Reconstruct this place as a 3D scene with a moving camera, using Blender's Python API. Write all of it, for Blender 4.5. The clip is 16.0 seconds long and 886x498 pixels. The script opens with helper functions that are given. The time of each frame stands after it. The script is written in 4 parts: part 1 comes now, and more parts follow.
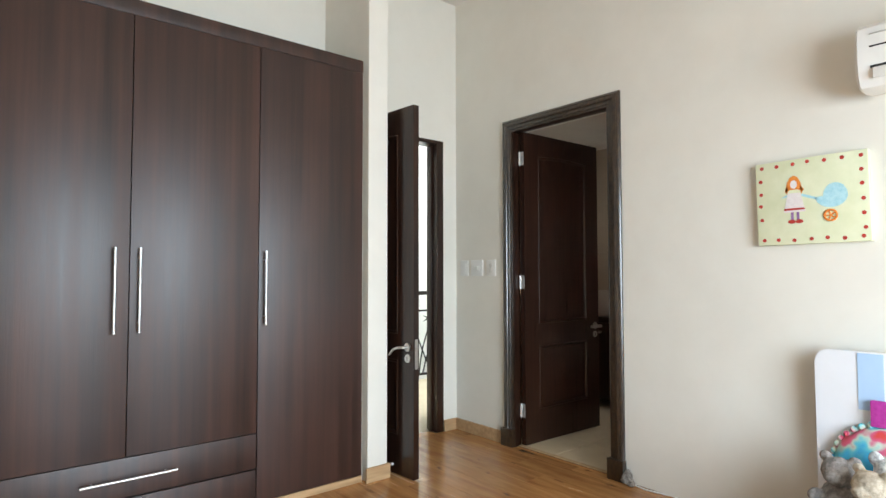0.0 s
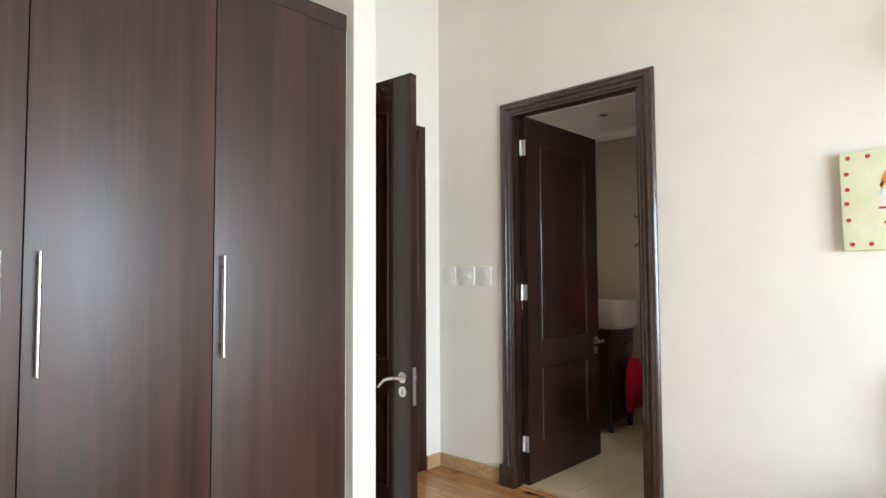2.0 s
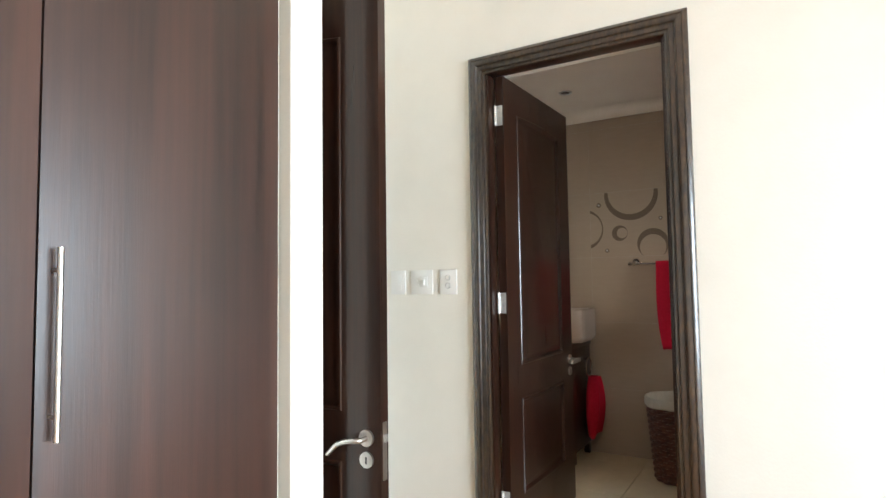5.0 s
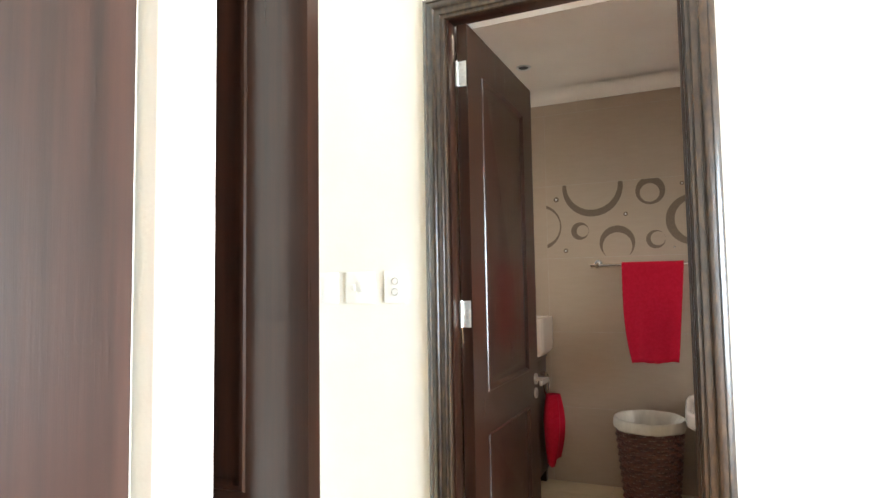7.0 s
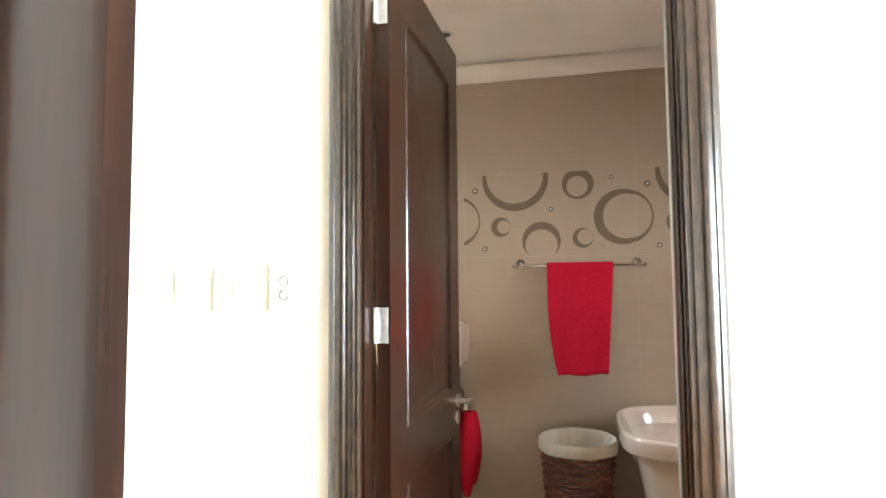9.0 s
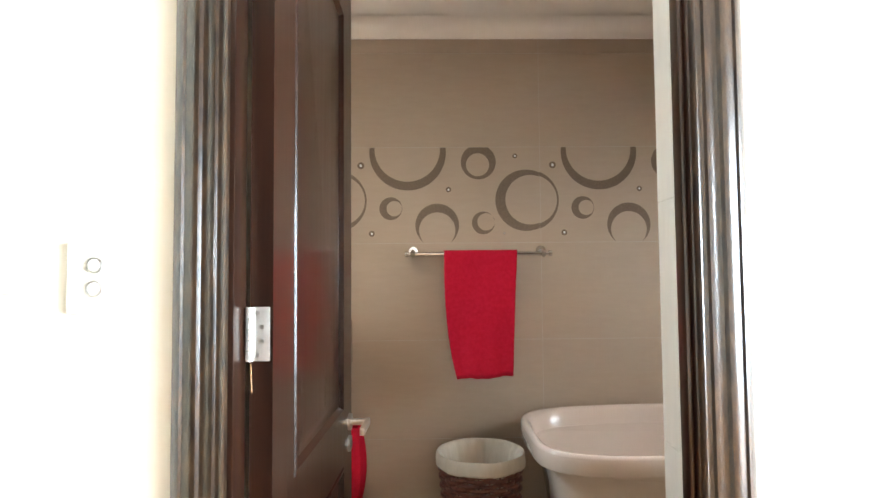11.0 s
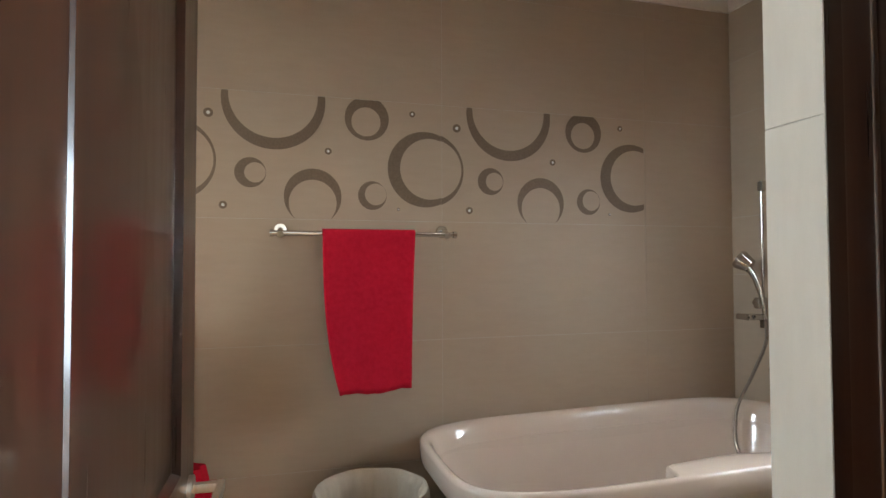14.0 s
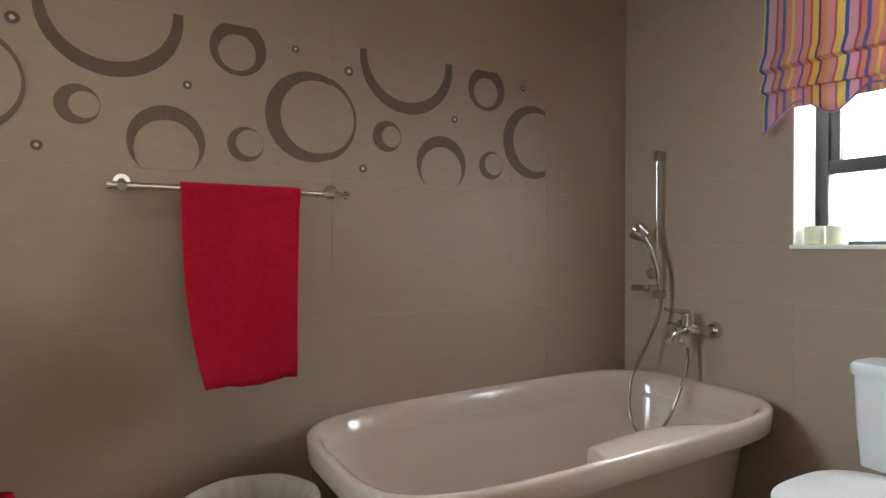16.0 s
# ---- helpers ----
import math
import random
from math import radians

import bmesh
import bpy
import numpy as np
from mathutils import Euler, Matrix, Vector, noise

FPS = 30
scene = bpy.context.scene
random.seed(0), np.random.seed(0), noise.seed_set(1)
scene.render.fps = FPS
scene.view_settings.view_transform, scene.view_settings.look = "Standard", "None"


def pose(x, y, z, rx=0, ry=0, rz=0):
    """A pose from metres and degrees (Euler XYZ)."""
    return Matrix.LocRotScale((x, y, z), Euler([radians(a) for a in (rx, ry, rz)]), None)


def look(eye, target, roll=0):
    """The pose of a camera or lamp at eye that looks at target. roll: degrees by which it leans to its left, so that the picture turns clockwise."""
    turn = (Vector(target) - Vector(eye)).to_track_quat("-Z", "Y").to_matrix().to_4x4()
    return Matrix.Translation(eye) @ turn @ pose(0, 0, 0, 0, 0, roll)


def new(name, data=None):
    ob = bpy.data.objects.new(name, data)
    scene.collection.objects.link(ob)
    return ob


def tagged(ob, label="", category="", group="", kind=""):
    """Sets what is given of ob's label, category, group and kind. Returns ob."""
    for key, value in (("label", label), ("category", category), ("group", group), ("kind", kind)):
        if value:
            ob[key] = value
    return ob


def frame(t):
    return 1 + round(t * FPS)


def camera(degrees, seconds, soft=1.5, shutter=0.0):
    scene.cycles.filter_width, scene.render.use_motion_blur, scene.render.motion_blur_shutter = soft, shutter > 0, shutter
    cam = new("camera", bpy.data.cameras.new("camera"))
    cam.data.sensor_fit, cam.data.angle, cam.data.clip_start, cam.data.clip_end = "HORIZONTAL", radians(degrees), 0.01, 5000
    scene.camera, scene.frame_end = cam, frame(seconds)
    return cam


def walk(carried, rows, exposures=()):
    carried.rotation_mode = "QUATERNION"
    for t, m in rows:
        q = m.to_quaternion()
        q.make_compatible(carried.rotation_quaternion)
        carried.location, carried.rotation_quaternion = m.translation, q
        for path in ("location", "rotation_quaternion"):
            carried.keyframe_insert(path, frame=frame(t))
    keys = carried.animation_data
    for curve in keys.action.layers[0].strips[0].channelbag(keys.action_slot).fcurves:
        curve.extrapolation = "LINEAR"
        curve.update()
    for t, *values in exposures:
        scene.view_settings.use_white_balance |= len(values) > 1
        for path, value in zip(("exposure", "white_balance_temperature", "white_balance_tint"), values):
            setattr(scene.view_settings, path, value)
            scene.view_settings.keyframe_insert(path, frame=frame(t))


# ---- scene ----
cam = camera(75.4, 16.0, soft=1.5)
PATH = [
    (0, (-0.194, -0.021, 1.249), (1.084, 1.514, 1.331), -0.1),
    (0.5, (-0.139, 0.163, 1.252), (1.184, 1.661, 1.337), -0.1),
    (1, (-0.108, 0.368, 1.272), (1.262, 1.823, 1.361), -0.2),
    (1.5, (-0.074, 0.575, 1.273), (1.344, 1.982, 1.362), -0.3),
    (2, (-0.031, 0.77, 1.282), (1.435, 2.128, 1.377), -0.3),
    (2.5, (0.009, 0.92, 1.278), (1.531, 2.215, 1.372), -0.4),
    (3, (0.09, 1.089, 1.274), (1.655, 2.33, 1.377), -0.4),
    (5.5, (0.543, 1.758, 1.294), (2.285, 2.734, 1.404), -0.7),
    (6, (0.669, 1.859, 1.302), (2.441, 2.781, 1.408), -0.5),
    (6.5, (0.804, 1.945, 1.297), (2.603, 2.812, 1.405), -0.7),
    (7, (0.939, 2.053, 1.288), (2.772, 2.844, 1.413), -1.0),
    (7.5, (1.056, 2.139, 1.305), (2.923, 2.848, 1.419), -1.0),
    (8, (1.166, 2.181, 1.286), (3.061, 2.808, 1.408), -0.8),
    (10.5, (1.766, 2.478, 1.291), (3.761, 2.573, 1.394), -0.5),
    (11, (1.868, 2.504, 1.28), (3.865, 2.468, 1.377), -0.5),
    (11.5, (1.978, 2.537, 1.293), (3.972, 2.409, 1.382), -0.3),
    (12, (2.087, 2.571, 1.292), (4.075, 2.369, 1.384), -0.4),
    (12.5, (2.201, 2.592, 1.284), (4.178, 2.31, 1.378), -0.2),
    (13, (2.294, 2.593, 1.291), (4.26, 2.234, 1.371), 0.0),
    (13.5, (2.384, 2.598, 1.294), (4.333, 2.155, 1.364), -0.1),
    (14, (2.465, 2.601, 1.267), (4.388, 2.056, 1.326), -0.2),
    (14.5, (2.543, 2.612, 1.253), (4.423, 1.93, 1.264), -0.1),
    (15, (2.628, 2.612, 1.265), (4.46, 1.81, 1.226), 0.1),
    (15.5, (2.709, 2.608, 1.245), (4.496, 1.712, 1.215), 0.1),
    (16, (2.796, 2.616, 1.218), (4.533, 1.626, 1.208), 0.1),
]
EXPOSURES = [(0, 0.25), (2.0, 0.62), (3.0, 0.85), (5.5, 1.2), (6.5, 1.6), (8.0, 2.3), (11.0, 2.35), (13.0, 2.15), (14.0, 1.88), (16.0, 1.52)]
walk(cam, [(t, look(eye, target, roll)) for t, eye, target, roll in PATH], EXPOSURES)

# ---- world and light ----
world = bpy.data.worlds.new("sky")
scene.world = world
world.use_nodes = True
wn, wl = world.node_tree.nodes, world.node_tree.links
sky = wn.new("ShaderNodeTexSky")
sky.sky_type = "NISHITA"
sky.sun_disc = False
sky.sun_elevation, sky.sun_rotation = radians(48), radians(20)
wl.new(sky.outputs[0], wn["Background"].inputs[0])
wn["Background"].inputs[1].default_value = 0.12

sun = new("sun", bpy.data.lights.new("sun", "SUN"))
sun.data.energy, sun.data.angle, sun.data.color = 3.0, radians(0.6), (1.0, 0.95, 0.88)
sun.matrix_world = look((1.7, 6.0, 8.0), (0, 0, 0))


def area_lamp(name, eye, target, sx, sy, watts, colour):
    lamp = new(name, bpy.data.lights.new(name, "AREA"))
    lamp.data.shape, lamp.data.size, lamp.data.size_y = "RECTANGLE", sx, sy
    lamp.data.energy, lamp.data.color = watts, colour
    lamp.matrix_world = look(eye, target)
    return lamp


def spot_lamp(name, eye, target, watts, colour, cone=100, size=0.03):
    lamp = new(name, bpy.data.lights.new(name, "SPOT"))
    lamp.data.energy, lamp.data.color = watts, colour
    lamp.data.spot_size, lamp.data.spot_blend, lamp.data.shadow_soft_size = radians(cone), 0.6, size
    lamp.matrix_world = look(eye, target)
    return lamp


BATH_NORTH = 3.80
DAY = (0.745, 0.88, 1.0)
WARM = (1.0, 0.83, 0.67)
area_lamp("bedroom_window_light", (0.95, -1.93, 1.22), (1.0, 1.5, -0.9), 2.2, 2.1, 214, DAY)
area_lamp("bathroom_window_light", (3.6, 0.24, 1.70), (3.6, 2.0, 0.5), 0.68, 0.95, 10, DAY)
# added cool fill for the toilet side, set in an unseen wall opening
area_lamp("bathroom_north_fill_light", (4.28, BATH_NORTH, 1.88), (3.75, 0.42, 0.75), 0.55, 0.80, 2.0, (0.68, 0.86, 1.0)).data.spread = radians(70)
# fill lamp added out of view in the closed stairwell, which has no window
area_lamp("landing_fill_light", (4.6, 4.6, 4.2), (4.6, 6.8, 0.5), 1.6, 1.6, 320, DAY)
for sx, sy, watts in ((3.55, 2.92, 4.7), (3.55, 1.55, 1.1)):
    spot_lamp("downlight_lamp", (sx, sy, 2.535), (sx, sy, 0), watts, WARM, 130)

# ---- materials ----
def material(name, a, b=None, rough=0.5, metal=0.0, grain=(4, 4, 4), detail=6.0, coat=0.0, coat_rough=0.08,
             bump=0.0, bump_scale=None, vary=0.0, spec=0.5, rough_vary=0.0, stain=0.0, contrast=(0.35, 0.65)):
    m = bpy.data.materials.new(name)
    m.use_nodes = True
    n, l = m.node_tree.nodes, m.node_tree.links
    p = n["Principled BSDF"]
    b = b or a
    p.inputs["Metallic"].default_value = metal
    p.inputs["Roughness"].default_value = rough
    p.inputs["Specular IOR Level"].default_value = spec
    p.inputs["Coat Weight"].default_value = coat
    p.inputs["Coat Roughness"].default_value = coat_rough
    tc = n.new("ShaderNodeTexCoord")
    mp = n.new("ShaderNodeMapping")
    mp.inputs["Scale"].default_value = grain
    l.new(tc.outputs["Object"], mp.inputs["Vector"])
    info = n.new("ShaderNodeObjectInfo")
    shift = n.new("ShaderNodeVectorMath")
    shift.operation = "MULTIPLY_ADD"
    l.new(info.outputs["Random"], shift.inputs[0])
    shift.inputs[1].default_value = (37, 19, 53)
    l.new(mp.outputs[0], shift.inputs[2])
    tex = n.new("ShaderNodeTexNoise")
    tex.inputs["Scale"].default_value = 1.0
    tex.inputs["Detail"].default_value = detail
    tex.inputs["Roughness"].default_value = 0.6
    l.new(shift.outputs[0], tex.inputs["Vector"])
    ramp = n.new("ShaderNodeValToRGB")
    ramp.color_ramp.elements[0].position, ramp.color_ramp.elements[1].position = contrast
    ramp.color_ramp.elements[0].color, ramp.color_ramp.elements[1].color = (*a, 1), (*b, 1)
    l.new(tex.outputs[0], ramp.inputs[0])
    colour = ramp.outputs[0]
    if vary or stain:
        hsv = n.new("ShaderNodeHueSaturation")
        l.new(colour, hsv.inputs["Color"])
        add = n.new("ShaderNodeMapRange")
        add.inputs["To Min"].default_value, add.inputs["To Max"].default_value = 1 - vary, 1 + vary
        l.new(info.outputs["Random"], add.inputs["Value"])
        value = add.outputs[0]
        if stain:
            big = n.new("ShaderNodeTexNoise")
            big.inputs["Scale"].default_value, big.inputs["Detail"].default_value = 1.3, 3.0
            l.new(tc.outputs["Object"], big.inputs["Vector"])
            sm = n.new("ShaderNodeMapRange")
            sm.inputs["From Min"].default_value, sm.inputs["From Max"].default_value = 0.3, 0.7
            sm.inputs["To Min"].default_value, sm.inputs["To Max"].default_value = 1 - stain, 1 + stain
            l.new(big.outputs[0], sm.inputs["Value"])
            mul = n.new("ShaderNodeMath")
            mul.operation = "MULTIPLY"
            l.new(value, mul.inputs[0])
            l.new(sm.outputs[0], mul.inputs[1])
            value = mul.outputs[0]
        l.new(value, hsv.inputs["Value"])
        colour = hsv.outputs[0]
    l.new(colour, p.inputs["Base Color"])
    if rough_vary:
        rm = n.new("ShaderNodeMapRange")
        rm.inputs["From Min"].default_value, rm.inputs["From Max"].default_value = 0.3, 0.7
        rm.inputs["To Min"].default_value, rm.inputs["To Max"].default_value = max(0.02, rough - rough_vary), rough + rough_vary
        l.new(tex.outputs[0], rm.inputs["Value"])
        l.new(rm.outputs[0], p.inputs["Roughness"])
    if bump:
        bt = n.new("ShaderNodeTexNoise")
        bt.inputs["Detail"].default_value = 5.0
        bt.inputs["Scale"].default_value = 1.0
        bm_ = n.new("ShaderNodeMapping")
        bm_.inputs["Scale"].default_value = bump_scale or tuple(4 * g for g in grain)
        l.new(tc.outputs["Object"], bm_.inputs["Vector"])
        l.new(bm_.outputs[0], bt.inputs["Vector"])
        bp = n.new("ShaderNodeBump")
        bp.inputs["Strength"].default_value = 1.0
        bp.inputs["Distance"].default_value = bump
        l.new(bt.outputs[0], bp.inputs["Height"])
        l.new(bp.outputs[0], p.inputs["Normal"])
        if coat:
            l.new(bp.outputs[0], p.inputs["Coat Normal"])
    return m


def glowing(name, colour, strength):
    m = bpy.data.materials.new(name)
    m.use_nodes = True
    p = m.node_tree.nodes["Principled BSDF"]
    p.inputs["Base Color"].default_value = (*colour, 1)
    p.inputs["Emission Color"].default_value = (*colour, 1)
    p.inputs["Emission Strength"].default_value = strength
    return m


PAINT = material("cream_wall_paint", (0.785, 0.755, 0.675), (0.82, 0.79, 0.71), 0.6, grain=(3, 3, 3), bump=0.0006, bump_scale=(90, 90, 90), stain=0.02)
CEIL = material("white_ceiling_paint", (0.77, 0.72, 0.66), (0.81, 0.76, 0.70), 0.7, grain=(3, 3, 3), bump=0.0004, bump_scale=(80, 80, 80))
# darker, warmer copy of CEIL: dim bounced lamplight is put into the colour
BATHCEIL = material("shaded_white_bathroom_ceiling_paint", (0.64, 0.55, 0.475), (0.68, 0.59, 0.51), 0.7, grain=(3, 3, 3), bump=0.0004, bump_scale=(80, 80, 80))
DARKWOOD = material("dark_stained_varnished_wood", (0.013, 0.0050, 0.0029), (0.030, 0.0108, 0.0056), 0.3, grain=(45, 45, 1.6), spec=0.34, coat=0.3, coat_rough=0.1,
                    bump=0.00004, bump_scale=(70, 70, 6), rough_vary=0.03, stain=0.15)
TRIMWOOD = material("worn_dark_varnished_trim", (0.010, 0.0052, 0.0030), (0.050, 0.027, 0.0125), 0.34, grain=(55, 55, 22), coat=0.8, coat_rough=0.08,
                    bump=0.0005, bump_scale=(210, 210, 130), stain=0.25, contrast=(0.38, 0.68))
WARDROBE = material("dark_brown_wood_laminate", (0.0105, 0.0042, 0.0032), (0.062, 0.0235, 0.0150), 0.45, grain=(17, 17, 0.42), detail=9.0, coat=0.38, coat_rough=0.38,
                    bump=0.0003, bump_scale=(150, 150, 8), rough_vary=0.06, stain=0.22, spec=0.5, contrast=(0.30, 0.72))
GAP = material("shadow_gap_board", (0.012, 0.008, 0.007), (0.02, 0.014, 0.012), 0.8)
LAMINATE = material("honey_oak_laminate", (0.34, 0.145, 0.045), (0.56, 0.275, 0.10), 0.22, grain=(20, 2.0, 20), vary=0.20, bump=0.0001, bump_scale=(120, 8, 120), rough_vary=0.06)
# dark knots in the laminate
kn, kl = LAMINATE.node_tree.nodes, LAMINATE.node_tree.links
k_tc, k_map, k_tex, k_ramp, k_mix = (kn.new(i) for i in ("ShaderNodeTexCoord", "ShaderNodeMapping", "ShaderNodeTexNoise", "ShaderNodeValToRGB", "ShaderNodeMixRGB"))
k_map.inputs["Scale"].default_value = (16, 5, 1)
k_info = kn.new("ShaderNodeObjectInfo")
k_add = kn.new("ShaderNodeVectorMath")
k_add.operation = "MULTIPLY_ADD"
k_add.inputs[1].default_value = (71, 43, 17)
kl.new(k_tc.outputs["Object"], k_map.inputs["Vector"])
kl.new(k_info.outputs["Random"], k_add.inputs[0])
kl.new(k_map.outputs[0], k_add.inputs[2])
kl.new(k_add.outputs[0], k_tex.inputs["Vector"])
k_tex.inputs["Scale"].default_value, k_tex.inputs["Detail"].default_value = 1.0, 4.0
k_ramp.color_ramp.elements[0].position, k_ramp.color_ramp.elements[1].position = 0.64, 0.74
kl.new(k_tex.outputs[0], k_ramp.inputs[0])
k_base = kn["Principled BSDF"].inputs["Base Color"].links[0].from_socket
kl.new(k_ramp.outputs[0], k_mix.inputs[0])
kl.new(k_base, k_mix.inputs[1])
k_mix.inputs[2].default_value = (0.10, 0.035, 0.012, 1)
kl.new(k_mix.outputs[0], kn["Principled BSDF"].inputs["Base Color"])
OAK = material("oak_skirting", (0.42, 0.26, 0.13), (0.56, 0.37, 0.20), 0.4, grain=(3, 30, 30), vary=0.05)
TILE = material("taupe_wall_tile", (0.354, 0.262, 0.188), (0.371, 0.276, 0.199), 0.58, spec=0.35, grain=(9, 9, 50), vary=0.012, bump=0.00008, bump_scale=(14, 14, 160), rough_vary=0.04)
WTILE = material("white_reveal_tile", (0.86, 0.89, 0.91), (0.90, 0.93, 0.95), 0.2, grain=(40, 40, 9), bump=0.0002, bump_scale=(60, 60, 10))
FTILE = material("beige_floor_tile", (0.56, 0.44, 0.28), (0.62, 0.50, 0.33), 0.4, grain=(7, 7, 7), vary=0.03)
GROUT = material("pale_grout", (0.40, 0.35, 0.28), (0.46, 0.41, 0.34), 0.85, grain=(60, 60, 60))
MOTIF = material("brown_matt_motif", (0.128, 0.084, 0.050), (0.155, 0.104, 0.064), 0.6, grain=(120, 120, 120), bump=0.0004, bump_scale=(500, 500, 500))
CHROME = material("polished_chrome", (0.62, 0.61, 0.60), None, 0.08, 1.0)
STEEL = material("brushed_steel", (0.55, 0.54, 0.52), (0.66, 0.65, 0.63), 0.28, 1.0, grain=(200, 200, 20))
HOSE = material("dull_steel_hose", (0.22, 0.18, 0.15), (0.32, 0.27, 0.23), 0.33, 1.0, grain=(300, 300, 300))
HINGE = material("satin_steel_hinge", (0.62, 0.62, 0.60), (0.74, 0.74, 0.72), 0.38, 0.7, grain=(40, 40, 40))
# white glaze of tub and basin, darkened to tan to carry their shade
CERAMIC = material("shaded_white_glazed_ceramic", (0.545, 0.432, 0.352), (0.565, 0.45, 0.37), 0.13, grain=(3, 3, 3), coat=0.35, coat_rough=0.05)
SANITARY = material("white_glazed_sanitaryware", (0.80, 0.80, 0.79), (0.83, 0.83, 0.82), 0.08, grain=(3, 3, 3), coat=0.5, coat_rough=0.03)
PLASTIC = material("white_switch_plastic", (0.80, 0.79, 0.75), (0.84, 0.83, 0.79), 0.35)
TOWEL = material("red_terry_cloth", (0.36, 0.005, 0.018), (0.42, 0.008, 0.024), 0.95, grain=(60, 60, 60), bump=0.0006, bump_scale=(520, 520, 520), spec=0.12, stain=0.12)
WICKER = material("dark_red_brown_wicker", (0.055, 0.014, 0.008), (0.17, 0.055, 0.028), 0.42, grain=(30, 30, 30), coat=0.25, coat_rough=0.25)
LINER = material("off_white_cotton_liner", (0.47, 0.405, 0.32), (0.54, 0.47, 0.38), 0.9, grain=(20, 20, 5), bump=0.001, bump_scale=(300, 300, 300))
WHITEBOARD = material("white_painted_board", (0.80, 0.80, 0.82), (0.83, 0.83, 0.85), 0.35)
BLUE = material("pale_blue_paint", (0.42, 0.60, 0.82), (0.47, 0.65, 0.86), 0.4)
BLACKMETAL = material("black_powder_coated_metal", (0.012, 0.012, 0.013), (0.02, 0.02, 0.021), 0.45)
IRON = material("wrought_iron", (0.015, 0.012, 0.010), (0.03, 0.025, 0.02), 0.5, 0.4)


# ---- mesh helpers ----
def box(bm, x0, x1, y0, y1, z0, z1, bevel=0.0, seg=2):
    made = bmesh.ops.create_cube(bm, size=1.0)
    vs = made["verts"]
    for v in vs:
        v.co = Vector(((x0 + x1) / 2 + v.co.x * (x1 - x0), (y0 + y1) / 2 + v.co.y * (y1 - y0), (z0 + z1) / 2 + v.co.z * (z1 - z0)))
    if bevel:
        edges = list({e for v in vs for e in v.link_edges})
        bmesh.ops.bevel(bm, geom=edges, offset=bevel, segments=seg, affect="EDGES", profile=0.6)
    return vs


def boxed(*dims, bevel=0.0, seg=2):
    bm = bmesh.new()
    box(bm, *dims, bevel=bevel, seg=seg)
    return bm


def rod(bm, a, b, r, seg=16, r2=None, caps=True):
    a, b = Vector(a), Vector(b)
    m = Matrix.Translation((a + b) / 2) @ (b - a).to_track_quat("Z", "Y").to_matrix().to_4x4()
    return bmesh.ops.create_cone(bm, cap_ends=caps, segments=seg, radius1=r, radius2=r if r2 is None else r2, depth=(b - a).length, matrix=m)["verts"]


def rodded(a, b, r, seg=16, r2=None):
    bm = bmesh.new()
    rod(bm, a, b, r, seg, r2)
    return bm


def tube(bm, points, r, seg=10, closed=False):
    """A round tube along a run of points."""
    pts = [Vector(p) for p in points]
    rings, n = [], len(pts)
    up = Vector((0.123, 0.35, 0.93)).normalized()
    for i, p in enumerate(pts):
        if closed:
            d = pts[(i + 1) % n] - pts[i - 1]
        else:
            d = pts[min(i + 1, n - 1)] - pts[max(i - 1, 0)]
        d.normalize()
        u = d.cross(up)
        if u.length < 0.05:
            u = d.cross(Vector((1, 0, 0)))
        u.normalize()
        w = d.cross(u)
        rr = r[i] if isinstance(r, (list, tuple)) else r
        rings.append([bm.verts.new(p + rr * (math.cos(2 * math.pi * k / seg) * u + math.sin(2 * math.pi * k / seg) * w)) for k in range(seg)])
    for i in range(n if closed else n - 1):
        A, B = rings[i], rings[(i + 1) % n]
        for k in range(seg):
            bm.faces.new((A[k], A[(k + 1) % seg], B[(k + 1) % seg], B[k]))
    if not closed:
        bm.faces.new(rings[0][::-1])
        bm.faces.new(rings[-1])


def loft(bm, rings, close_start=False, close_end=False):
    """Quads between successive closed rings of points."""
    vs = [[bm.verts.new(p) for p in ring] for ring in rings]
    n = len(vs[0])
    for A, B in zip(vs, vs[1:]):
        for k in range(n):
            bm.faces.new((A[k], A[(k + 1) % n], B[(k + 1) % n], B[k]))
    if close_start:
        bm.faces.new(vs[0][::-1])
    if close_end:
        bm.faces.new(vs[-1])
    return vs


def mesh_of(name, bm, mat, smooth=True):
    bmesh.ops.recalc_face_normals(bm, faces=bm.faces)
    me = bpy.data.meshes.new(name)
    bm.to_mesh(me)
    bm.free()
    me.materials.append(mat)
    if smooth:
        for poly in me.polygons:
            poly.use_smooth = True
        me.set_sharp_from_angle(angle=radians(35))
    return me


def part(name, bm, mat, parent, label="", smooth=True):
    ob = new(name, mesh_of(name, bm, mat, smooth))
    ob.parent = parent
    if label:
        tagged(ob, label)
    return ob


def thing(name, m, label, category, group=""):
    ob = new(name)
    ob.empty_display_size = 0.1
    ob.matrix_basis = m
    return tagged(ob, label, category, group)


def solo(name, bm, mat, label, category, m=None, group="", smooth=True):
    ob = new(name, mesh_of(name, bm, mat, smooth))
    if m is not None:
        ob.matrix_basis = m
    return tagged(ob, label, category, group)


def structure(name, bm, mat, label, category, smooth=False):
    return tagged(new(name, mesh_of(name, bm, mat, smooth)), label, category, kind="structure")


# ---- the large structure ----
BX = 2.868            # bedroom face of the wall with the bathroom door
BXI = 3.011           # its bathroom face, under the tiles
NY = 3.49            # bedroom's end wall
EX = 4.7568           # bathroom's back wall, under the tiles
SY = 0.490            # bathroom's window wall, under the tiles
BN = 3.75             # bathroom's far end
D0, D1, DH = 2.031, 2.862, 2.292   # bathroom door hole
